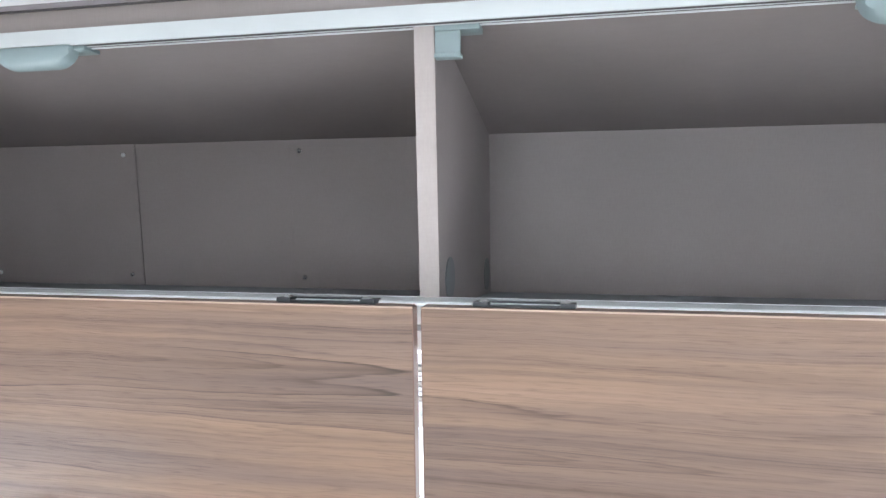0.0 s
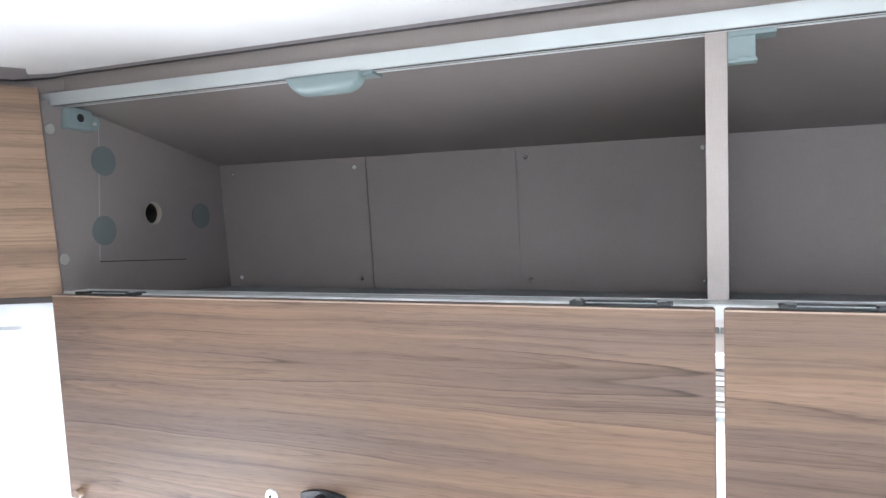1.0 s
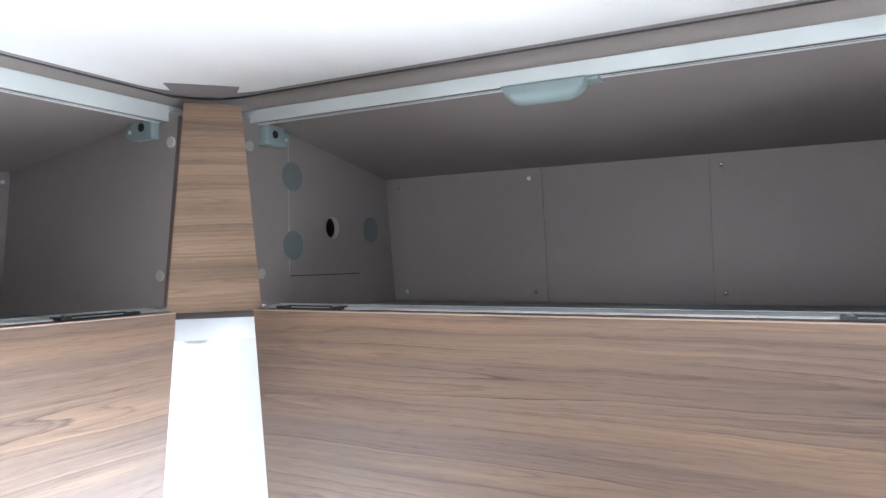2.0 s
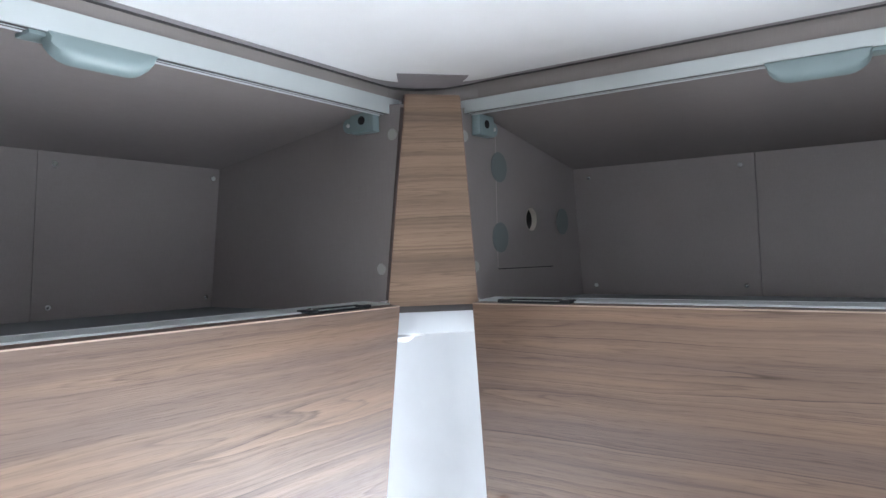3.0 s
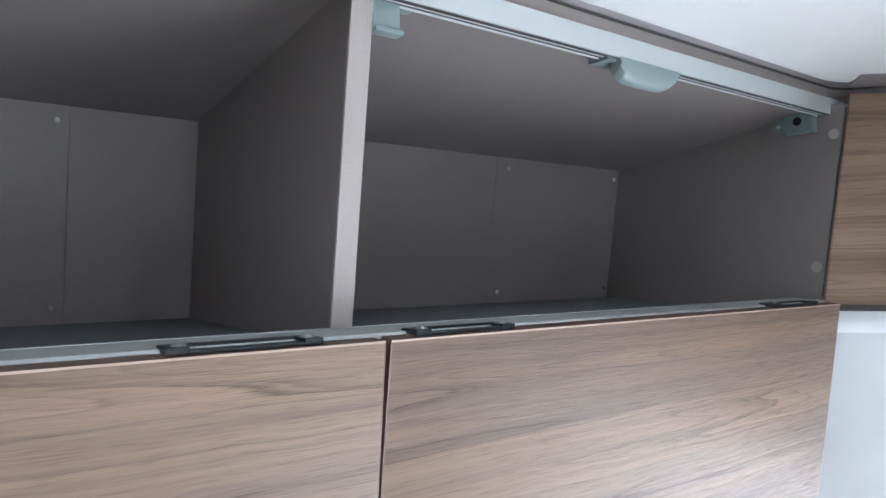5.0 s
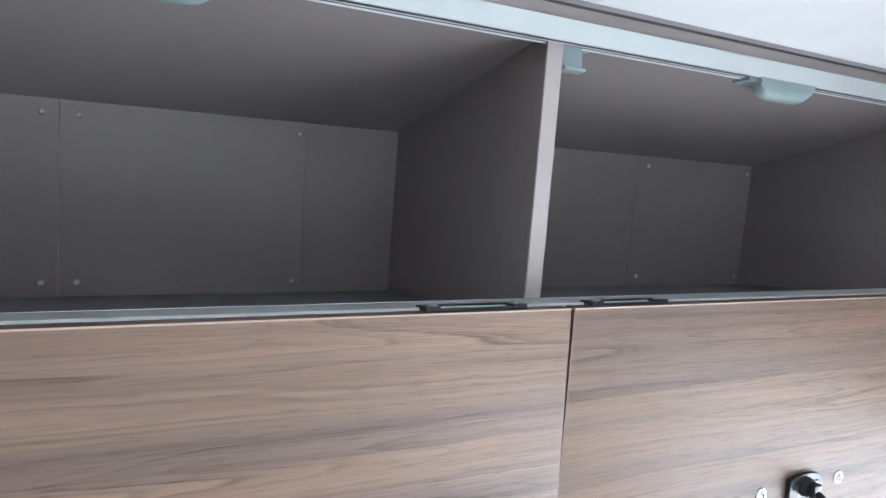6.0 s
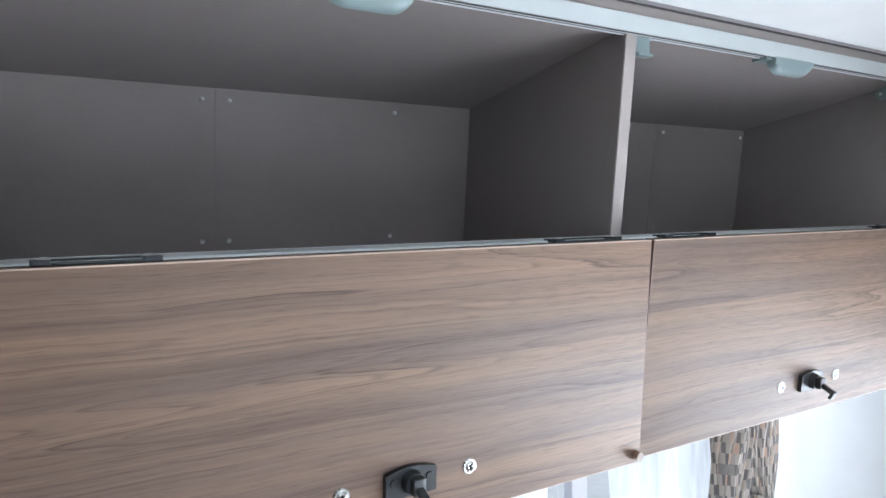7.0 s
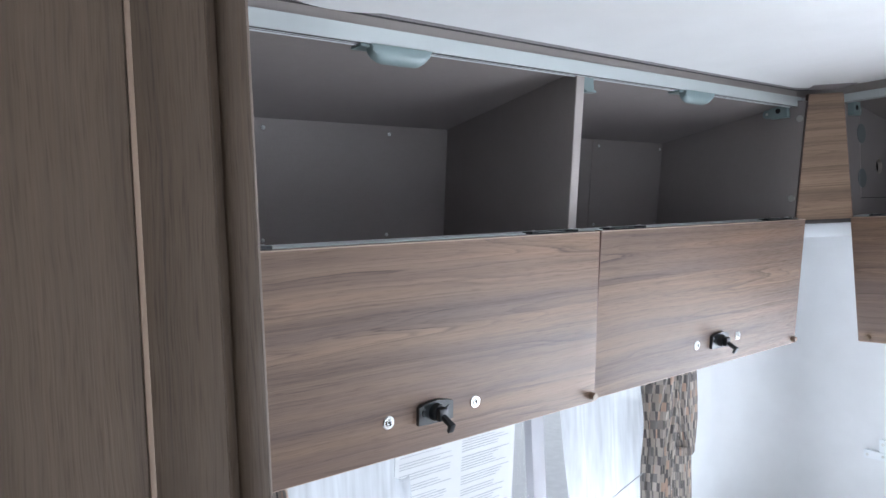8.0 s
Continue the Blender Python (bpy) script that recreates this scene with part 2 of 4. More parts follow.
def wall_cove():
    """Large-radius rounded corner where the side wall runs into the rear wall."""
    bm = bmesh.new()
    r, n = 0.17, 20
    cx, cy = WALL_X + r, WALL_Y - r
    cols = []
    for i in range(n + 1):
        a = radians(90 + 90 * i / n)
        c, s0 = math.cos(a), math.sin(a)
        cols.append([bm.verts.new((cx + k * c, cy + k * s0, z)) for k, z in ((r, 0.0), (r, 1.549), (r + 0.006, 1.549), (r + 0.006, 0.0))])
    for p, q in zip(cols, cols[1:]):
        for i in range(4):
            bm.faces.new((p[i], p[(i + 1) % 4], q[(i + 1) % 4], q[i]))
    bm.faces.new(cols[0])
    bm.faces.new(cols[-1][::-1])
    return bm


solid("wall_corner", wall_cove(), WHITE, "rounded white wall board in the corner", "wall", "structure")


def rounded_rings(bm, x0, x1, y0, y1, profile):
    """Rings of a rounded rectangle; profile: (inset, height, corner radius) from ring to ring. The rear edge is wider and turned up."""
    rings = []
    for inset, z, r in profile:
        ring = []
        for cx, cy, sx, sy, a0 in ((x1 - inset, y1 - inset, -1, -1, 0), (x0 + inset, y1 - inset, 1, -1, 90), (x0 + inset, y0 + inset, 1, 1, 180), (x1 - inset, y0 + inset, -1, 1, 270)):
            for j in range(17):
                w = radians(a0 + j * 90 / 16)
                rear = (j / 16 if a0 == 0 else 1 - j / 16) if a0 < 180 else 0.0
                lift = 0.009 * rear * max(0.0, 1 - max(0.0, inset) / 0.043)
                ring.append(bm.verts.new((cx + sx * r + r * math.cos(w), cy - 0.7 * rear * max(0.0, inset) + sy * r + r * math.sin(w), z + lift)))
        rings.append(ring)
    n = len(rings[0])
    for p, q in zip(rings, rings[1:]):
        for i in range(n):
            bm.faces.new((p[i], p[(i + 1) % n], q[(i + 1) % n], q[i]))
    return rings


LINING = (-0.746, 1.34, FAR_Y, 0.007)


def ceiling_panel():
    """Padded lining: flat underneath, with a rolled edge and rounded corners in plan."""
    bm = bmesh.new()
    steps = [(0.007 + 0.036 * (1 - math.cos(k / 12 * math.pi / 2)), CEILING + 0.0135 * (1 - math.sin(k / 12 * math.pi / 2)), 0.120) for k in range(13)]
    rings = rounded_rings(bm, *LINING, [(0.007, 1.94, 0.120)] + steps)
    bm.faces.new(rings[-1])
    bm.faces.new(rings[0][::-1])
    return bm


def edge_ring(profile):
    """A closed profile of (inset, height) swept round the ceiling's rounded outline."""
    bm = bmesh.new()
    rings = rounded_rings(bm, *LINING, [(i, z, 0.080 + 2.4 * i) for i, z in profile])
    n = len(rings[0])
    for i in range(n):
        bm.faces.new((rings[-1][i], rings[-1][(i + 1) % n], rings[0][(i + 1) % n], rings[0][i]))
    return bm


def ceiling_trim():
    """Added grey ring, painted for the shade in the crease between lining and lockers."""
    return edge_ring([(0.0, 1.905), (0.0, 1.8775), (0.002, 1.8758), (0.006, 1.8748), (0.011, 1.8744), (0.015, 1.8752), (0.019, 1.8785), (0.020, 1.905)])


def ceiling_gap_line():
    # Dark line painted for the shade where lining meets filler strip.
    return edge_ring([(-0.0015, 1.8765), (-0.0015, 1.8746), (0.0, 1.8742), (0.002, 1.8746), (0.0025, 1.8762), (0.002, 1.8775)])


def corner_patch():
    """Flat grey patch on the lining in the corner."""
    bm = bmesh.new()
    outline = ((-0.683, -0.138), (-0.624, -0.078), (-0.660, -0.047), (-0.682, -0.050), (-0.697, -0.068), (-0.712, -0.098))
    lo = [bm.verts.new((x, y, CEILING - 0.0012)) for x, y in outline]
    hi = [bm.verts.new((x, y, CEILING + 0.012)) for x, y in outline]
    bm.faces.new(lo)
    bm.faces.new(hi[::-1])
    for i in range(len(lo)):
        bm.faces.new((lo[i], lo[(i + 1) % len(lo)], hi[(i + 1) % len(lo)], hi[i]))
    bmesh.ops.bevel(bm, geom=bm.edges[:], offset=0.0006, segments=2, affect="EDGES")
    return bm


solid("ceiling_patch", corner_patch(), TRIM_SHADE, "flat grey patch of the ceiling lining in the corner", "trim", "structure")
solid("ceiling", ceiling_panel(), CEIL, "padded white ceiling lining with a rolled edge", "ceiling", "structure")
solid("ceiling_trim", ceiling_trim(), TRIM_SHADE, "soft grey roll painted as shade round the ceiling lining", "trim", "structure")
solid("gasket", ceiling_gap_line(), SHADE_DARK, "thin dark line of painted shade round the ceiling edge", "trim", "structure")
solid("roof", boxed(WALL_X - .04, RIGHT_X + .04, FAR_Y - .04, WALL_Y + .04, 1.97, 2.02), WHITE, "plain white roof board above the lining", "roof", "structure")


# ---- lockers ----


def screw(parent, u, v, z, way, radius=0.0035, name="screw", label=""):
    """A small pan-head screw with a cross recess; way points out of the board."""
    bm = bmesh.new()
    w = Vector(way)
    cyl(bm, (u, v, z), w, radius, 0.0012, radius * 0.96, 16)
    cyl(bm, Vector((u, v, z)) + w * 0.0012, w, radius * 0.96, 0.0014, radius * 0.45, 16)
    return part(name, bm, CHROME, parent, label)


def rosette_screw(door, u, v, z):
    """A bright screw in a cup washer, on the door's inner face."""
    bm = bmesh.new()
    cyl(bm, (u, v, z), (0, -1, 0), 0.0085, 0.0016, 0.0075)
    part("cup_washer", bm, CHROME, door, "bright cup washer")
    bm = bmesh.new()
    cyl(bm, (u, v - 0.0016, z), (0, -1, 0), 0.0056, 0.0018, 0.0038)
    s = part("screw", bm, CHROME, door)
    bm = bmesh.new()
    for a in (35, 80, 125):
        box(bm, -0.0031, 0.0031, -0.0003, 0.0004, -0.0006, 0.0006, m=pose(u, v - 0.0036, z, 0, a, 0))
    part("screw_recess", bm, DARK, door, "dark star-shaped screw recess")


def latch(door, u, v, z):
    """Black catch on the door's inner face: plate, barrel and hook."""
    bm = bmesh.new()
    outline = []
    for k in range(9):
        t = -1 + k / 4
        outline.append((u + 0.0275 * t, z + 0.010 + 0.005 * (1 - t * t)))
    for k in range(9):
        t = 1 - k / 4
        outline.append((u + 0.0275 * t, z - 0.0135 - 0.001 * (1 - t * t)))
    a = [bm.verts.new((x, v - 0.006, w)) for x, w in outline]
    b = [bm.verts.new((x, v, w)) for x, w in outline]
    n = len(outline)
    bm.faces.new(a)
    bm.faces.new(b[::-1])
    for i in range(n):
        bm.faces.new((a[i], b[i], b[(i + 1) % n], a[(i + 1) % n]))
    part("latch_plate", bm, BLACK, door, "black plastic latch plate")
    bm = bmesh.new()
    cyl(bm, (u, v - 0.006, z), (0, -1, 0), 0.0118, 0.008, 0.0108, 28)
    box(bm, u - 0.0065, u + 0.0065, v - 0.022, v - 0.014, z - 0.008, z + 0.008, 0.0012)
    part("latch_barrel", bm, BLACK, door, "black round latch barrel")
    bm = bmesh.new()
    arm = Matrix.Translation((u, v - 0.018, z - 0.001)) @ pose(0, 0, 0, 24, 0, 0)
    box(bm, -0.0036, 0.0036, -0.022, 0.004, -0.003, 0.003, 0.001, arm)
    box(bm, -0.0042, 0.0042, -0.024, -0.019, -0.009, 0.003, 0.001, arm)
    part("latch_hook", bm, BLACK, door, "black hooked latch tongue")
    for s in (-1, 1):
        bm = bmesh.new()
        cyl(bm, (u + s * 0.0195, v - 0.006, z + 0.002), (0, -1, 0), 0.0042, 0.0014, 0.0038, 16)
        part("latch_screw", bm, BLACK, door)


def hinge(door, u0, u1, v):
    """A black hinge leaf frame bridging lip and door, with two bright screws."""
    bm = bmesh.new()
    z, d0, d1 = LIP - 0.0030, v - 0.0035, v + 0.017
    box(bm, u0, u0 + 0.013, d0, d1, z - 0.001, z + 0.0035, 0.0008)
    box(bm, u1 - 0.013, u1, d0, d1, z - 0.001, z + 0.0035, 0.0008)
    box(bm, u0 + 0.013, u1 - 0.013, d1 - 0.005, d1, z - 0.001, z + 0.0035, 0.0008)
    box(bm, u0 + 0.013, u1 - 0.013, d0, d0 + 0.0035, z - 0.001, z + 0.0015, 0.0008)
    box(bm, u0 + 0.013, u1 - 0.013, d0 + 0.002, d1 - 0.003, z - 0.0012, z + 0.0008)
    part("hinge", bm, BLACK, door, "black metal hinge")
    for u in (u0 + 0.009, u1 - 0.009):
        bm = bmesh.new()
        cyl(bm, (u, v + 0.004, z + 0.0035), (0, 0, 1), 0.0048, 0.0018, 0.0028, 16)
        part("hinge_screw", bm, CHROME, door)


def door(locker, u0, u1, latch_u, hinges, bumpers, lean_deg, drop):
    """A locker flap, hinged at its lower edge and let down, its inner face to the room."""
    height = DOOR_TOP - DOOR_LOW
    lean = Matrix.Translation(((u0 + u1) / 2, -0.008, DOOR_TOP)) @ pose(0, 0, 0, lean_deg, 0, 0)
    half = (u1 - u0) / 2
    d = part("door", boxed(-half, half, 0, 0.015, -height, 0, 0.0012), WOOD, locker, "walnut laminate flap let down on its hinges", lean)
    part("edging", boxed(-half + .001, half - .001, 0.0006, 0.0146, -0.0003, 0.0008), EDGE, d, "dark brown edge band")
    # Pale strip paints the highlight along the door's front edge.
    part("edging", boxed(-half, half, -0.0003, 0.0006, -0.0006, 0.0009), EDGE_PALE, d, "pale edge line")
    for s in (-1, 1):
        part("edging", boxed(s * half - 0.0005, s * half + 0.0005, 0.0002, 0.0146, -height + 0.001, -0.001), EDGE, d, "brown edge band")
    part("edging", boxed(-half + .001, half - .001, 0.0002, 0.0146, -height - 0.0005, -height + 0.0004), EDGE_PALE, d, "pale edge band")
    if latch_u is not None:
        u = latch_u - (u0 + u1) / 2
        latch(d, u, 0, -drop)
        for s in (-0.070, 0.070):
            rosette_screw(d, u + s, 0, -drop - 0.0015)
    for u in bumpers:
        bm = bmesh.new()
        cyl(bm, (u - (u0 + u1) / 2, 0, -height + 0.010), (0, -1, 0), 0.0062, 0.009, 0.0056, 12)
        part("bumper", bm, EDGE_TAN, d, "small brown buffer stud")
    for a, b in hinges:
        hinge(locker, a, b, 0.0)
    return d


def front_v(z):
    return 0.045 + LEAN_FRONT * (z - 1.605)


def back_v(z):
    return 0.360 - 0.13 * (z - 1.608)


def leaning_board(u0, u1, va, vb, thick=0.009):
    """A back board between u0 and u1 that leans with the locker's back."""
    bm = bmesh.new()
    pts = []
    for z in (1.588, 1.806):
        v = 0.360 - 0.13 * (z - 1.608)
        pts.append((v, z))
    (v0, z0), (v1, z1) = pts
    extrude(bm, [(v0 + va, z0), (v1 + va, z1), (v1 + va + thick, z1), (v0 + va + thick, z0)], u0, u1)
    return bm


def upright(u0, u1, proud=0.0, low=LIP, top=RAIL_LOW + 0.004, bevel=0.0012, hole=None):
    """A divider or end panel with a leaning front edge; hole: (v, z, radius) of an opening bored through it."""
    bm = bmesh.new()
    f0, f1 = front_v(low) - proud, front_v(top) - proud
    outline = [(f0, low), (f1, top), (0.040, 1.858), (0.360, 1.808), (0.385, SHELF - 0.01), (0.06, SHELF - 0.01), (f0 + 0.012, low)]
    if not hole:
        extrude(bm, outline, u0, u1)
        bmesh.ops.bevel(bm, geom=bm.edges[:], offset=bevel, segments=1, affect="EDGES")
        return bm
    v, z, r = hole
    circle = [(v + r * math.cos(k * math.tau / 32), z + r * math.sin(k * math.tau / 32)) for k in range(32)]
    loops = [[[bm.verts.new((u, p, q)) for p, q in ring] for ring in (outline, circle)] for u in (u0, u1)]
    for pair in loops:
        edges = [bm.edges.new((ring[i], ring[(i + 1) % len(ring)])) for ring in pair for i in range(len(ring))]
        bmesh.ops.triangle_fill(bm, use_beauty=True, edges=edges)
    for p, q in zip(*loops):
        for i in range(len(p)):
            j = (i + 1) % len(p)
            bm.faces.new((p[i], p[j], q[j], q[i]))
    return bm


def corner_bracket(locker, u, side):
    """Grey plastic lock block at the top of an end panel; side: the way it faces along u."""
    bm = bmesh.new()
    w = 0.013 * side
    box(bm, min(u, u + w), max(u, u + w), 0.019, 0.027, 1.820, 1.849, 0.003)
    box(bm, min(u, u + 0.011 * side), max(u, u + 0.011 * side), 0.025, 0.060, 1.823, 1.849, 0.003)
    box(bm, min(u, u + w), max(u, u + w), 0.019, 0.056, 1.820, 1.824, 0.0015)
    cyl(bm, (u, 0.067, 1.833), (side, 0, 0), 0.0095, 0.006)
    br = part("lock_bracket", bm, GREEN_GREY, locker, "grey-green plastic lock bracket")
    bm = bmesh.new()
    cyl(bm, (u + 0.0105 * side, 0.040, 1.836), (side, 0, 0), 0.0055, 0.0012)
    part("bracket_hole", bm, DARK, br, "dark bolt hole")
    screw(br, u + 0.006 * side, 0.067, 1.833, (side, 0, 0), 0.0028)


def flag_bracket(locker, u, side):
    """Grey plastic striker flag beside a divider, under the rail."""
    bm = bmesh.new()
    w = 0.023 * side
    box(bm, min(u, u + w), max(u, u + w), 0.016, 0.0195, 1.821, 1.849, 0.001)
    box(bm, min(u, u + w * 1.06), max(u, u + w * 1.06), 0.012, 0.024, 1.8185, 1.8225, 0.0018)
    box(bm, min(u, u + w * 1.75), max(u, u + w * 1.75), 0.014, 0.034, 1.8425, 1.8485, 0.0012)
    part("lock_bracket", bm, GREEN_GREY, locker, "grey-green plastic striker flag")


def strike(locker, u0, u1, foot, RAIL_LOW):
    """Rounded catch tongue that hangs below the rail; foot: the side to which its base runs on."""
    bm = bmesh.new()
    n, rows = 32, []
    for i in range(n + 1):
        t = i / n
        e = min(t, 1 - t) / 0.26
        drop = 0.0195 * (math.sqrt(max(0.0, 1 - (1 - min(e, 1.0)) ** 2)) if e < 1 else 1.0) + 0.0004
        u = u0 + (u1 - u0) * t
        rows.append([bm.verts.new((u, v, z)) for v, z in ((0.003, RAIL_LOW + 0.001), (0.003, RAIL_LOW - 0.35 * drop), (0.005, RAIL_LOW - 0.7 * drop), (0.010, RAIL_LOW - 0.93 * drop), (0.017, RAIL_LOW - drop),
                                                          (0.0172, RAIL_LOW - drop + 0.0018), (0.011, RAIL_LOW - 0.8 * drop + 0.001), (0.007, RAIL_LOW - 0.5 * drop + 0.001), (0.0062, RAIL_LOW + 0.001))])
    m = len(rows[0])
    for p, q in zip(rows, rows[1:]):
        for i in range(m):
            bm.faces.new((p[i], p[(i + 1) % m], q[(i + 1) % m], q[i]))
    bm.faces.new(rows[0])
    bm.faces.new(rows[-1][::-1])
    s = part("catch_tongue", bm, GREEN_GREY, locker, "grey-green plastic catch tongue")
    a, b = (u0 + 0.004, u1 + 0.012) if foot > 0 else (u0 - 0.012, u1 - 0.004)
    part("catch_base", boxed(a, b, 0.008, 0.031, RAIL_LOW - 0.003, RAIL_LOW + 0.001, 0.001), GREEN_GREY, s)


def locker_unit(name_label, at, u0, u1, door_span, latch_u, hinges, bumpers, boards, screws, strike_span, tilt=(5.4, 0.225)):
    deep = 0.003 if at is SIDE else 0.0
    low = RAIL_SIDE if at is SIDE else RAIL_LOW
    L = thing("overhead_locker", name_label, "locker", at, "overhead lockers round the corner")
    part("shelf", boxed(u0, u1, 0.048, 0.378, SHELF - 0.018, SHELF, 0.0008), FLOOR_GREY, L, "blue-grey shelf lining")
    bm = bmesh.new()
    extrude(bm, [(0.034, low + 0.0055), (0.360, 1.7985), (0.360, 1.812), (0.034, low + 0.015)], u0, u1)
    part("top_board", bm, TAUPE, L, "sloping taupe top board")
    for a, b, off in boards:
        part("back_board", leaning_board(a, b, off + deep, 0), TAUPE, L)
    for u, zs in screws:
        for z in zs:
            screw(L, u, back_v(z) + deep, z, (0, -1, 0.0), 0.0034)
    door(L, *door_span, latch_u, hinges, bumpers, *tilt)
    if strike_span:
        strike(L, *strike_span, -1 if at is SIDE else 1, low)
    return L


ZS = (1.787, 1.608)
# rear row
rear_1 = locker_unit("taupe overhead locker with its walnut flap hanging open", REAR, -0.684, 0.123, (-0.671, 0.1195), -0.285,
                     [(-0.637, -0.540), (-0.008, 0.084)], (-0.652,),
                     [(-0.684, -0.4001, 0.0), (-0.3992, -0.1535, 0.0012), (-0.1531, 0.123, 0.0010)],
                     [(-0.658, ZS), (-0.420, ZS), (-0.138, ZS), (0.104, ZS)], (-0.324, -0.230))
rear_2 = locker_unit("taupe overhead locker, empty, its flap hanging open", REAR, 0.124, 0.934, (0.1275, 0.914), 0.52,
                     [(0.171, 0.257), (0.80, 0.887)], (0.90,), [(0.124, 0.934, 0.0)], [], (0.469, 0.563))
div = part("divider", upright(0.113, 0.132), TAUPE, rear_1, "taupe upright divider with a pale front edge")
part("edge_band", (lambda b: (extrude(b, [(front_v(LIP) - .001, LIP), (front_v(1.851) - .001, 1.851), (front_v(1.851) + .0006, 1.851), (front_v(LIP) + .0006, LIP)], 0.1133, 0.1317), b)[1])(bmesh.new()), TAUPE_EDGE, div, "pale taupe edge band")
flag_bracket(rear_2, 0.132, 1)
for v, z in ((0.088, 1.622), (0.322, 1.618)):
    bm = bmesh.new()
    cyl(bm, (0.132, v, z), (1, 0, 0), 0.021, 0.0012)
    part("cover_cap", bm, COVER, rear_2, "grey round cover cap")


# Unseen end panel, added to stop light entering from the right.
part("end_panel", upright(0.934, 0.952, 0.030), TAUPE, rear_2, "taupe end panel")


def end_panel_rear():
    """End panel with a cable hole, three grey covers and a cut line."""
    ep = part("end_panel", upright(-0.702, -0.684, 0.030, hole=(0.18, 1.714, 0.0165)), TAUPE, rear_1, "taupe end panel with covers and a cable hole")
    for v, z in ((0.087, 1.784), (0.087, 1.686), (0.286, 1.714)):
        bm = bmesh.new()
        cyl(bm, (-0.6842, v, z), (1, 0, 0), 0.021, 0.0014)
        part("cover_cap", bm, COVER, ep, "dark grey round cover cap")
    bm = bmesh.new()
    rings = [[bm.verts.new((x, 0.18 + r * math.cos(k * math.tau / 32), 1.714 + r * math.sin(k * math.tau / 32))) for k in range(32)] for x, r in ((-0.6925, 0.0163), (-0.6838, 0.0163), (-0.6836, 0.0172), (-0.6842, 0.0172))]
    for p, q in zip(rings, rings[1:]):
        for i in range(32):
            bm.faces.new((p[i], p[(i + 1) % 32], q[(i + 1) % 32], q[i]))
    # Dark cup and sleeve added to paint the shade inside the hole.
    cup = bmesh.new()
    cyl(cup, (-0.7022, 0.18, 1.714), (-1, 0, 0), 0.026, 0.05)
    bmesh.ops.delete(cup, geom=[f for f in cup.faces if f.normal.x > 0.9], context="FACES")
    rings = [[cup.verts.new((x, 0.18 + 0.0161 * math.cos(k * math.tau / 32), 1.714 + 0.0161 * math.sin(k * math.tau / 32))) for k in range(32)] for x in (-0.7030, -0.6915)]
    for i in range(32):
        cup.faces.new((rings[0][i], rings[0][(i + 1) % 32], rings[1][(i + 1) % 32], rings[1][i]))
    part("cable_duct", cup, DARK, ep, "dark cup added behind the hole for its shade")
    part("hole_rim", bm, RIM, ep, "pale bare rim of the bored cable hole")
    part("cut_line", boxed(-0.6845, -0.6834, 0.080, 0.250, 1.6418, 1.6430), DARK, ep, "thin dark cut line")
    part("cut_line", boxed(-0.6845, -0.6836, 0.0785, 0.0800, 1.645, 1.828), TAUPE_EDGE, ep, "pale cut line")
    for v, z in ((0.002, 1.817), (0.022, 1.647)):
        bm = bmesh.new()
        cyl(bm, (-0.6842, v, z), (1, 0, 0), 0.0075, 0.0016, 0.0065)
        part("cap", bm, CAP, ep, "pale screw cap")
    corner_bracket(rear_1, -0.684, 1)


end_panel_rear()

# side row: u is y
side_1 = locker_unit("taupe overhead locker with its walnut flap hanging open", SIDE, -0.757, -0.0785, (-0.747, -0.080), -0.390,
                     [(-0.723, -0.629), (-0.228, -0.128)], (-0.092,),
                     [(-0.757, -0.3437, 0.0008), (-0.3433, -0.0785, 0.0)],
                     [(-0.089, ZS), (-0.323, ZS)], (-0.492, -0.398), (6.5, 0.219))
side_2 = locker_unit("wide taupe overhead locker beside the wardrobe, flap hanging open", SIDE, -1.420, -0.757, (-1.413, -0.752), -1.071,
                     [(-1.376, -1.288), (-0.894, -0.796)], (-0.760, -1.404),
                     [(-1.420, -1.1562, 0.0004), (-1.1558, -0.8881, 0.0), (-0.8877, -0.757, 0.0006)],
                     [(-0.899, ZS), (-1.138, ZS), (-1.172, ZS)], (-1.146, -1.054), (4.9, 0.219))
div = part("divider", upright(-0.766, -0.748), TAUPE, side_1, "taupe upright divider with a pale front edge")
part("edge_band", (lambda b: (extrude(b, [(front_v(LIP) - .001, LIP), (front_v(1.851) - .001, 1.851), (front_v(1.851) + .0006, 1.851), (front_v(LIP) + .0006, LIP)], -0.7657, -0.7483), b)[1])(bmesh.new()), TAUPE_EDGE, div, "pale taupe edge band")
flag_bracket(side_1, -0.748, 1)
ep = part("end_panel", upright(-0.0785, -0.062, 0.030), TAUPE, side_1, "taupe end panel")
bm = bmesh.new()
extrude(bm, [(front_v(LIP) - 0.0312, LIP + 0.002), (front_v(1.847) - 0.0312, 1.847), (front_v(1.847) - 0.0296, 1.847), (front_v(LIP) - 0.0296, LIP + 0.002)], -0.0788, -0.0622)
# Dark band paints the shadow gap beside the corner panel.
part("edge_band", bm, EDGE_SHADE, ep, "dark brown edge band")
for v, z in ((-0.001, 1.815), (0.021, 1.647)):
    bm = bmesh.new()
    cyl(bm, (-0.0783, v, z), (-1, 0, 0), 0.0075, 0.0016, 0.0065)
    part("cap", bm, CAP, ep, "pale screw cap")
corner_bracket(side_1, -0.0785, -1)
ep = part("end_panel", upright(-1.436, -1.420, 0.0, 1.566), TAUPE, side_2, "taupe end panel beside the wardrobe")
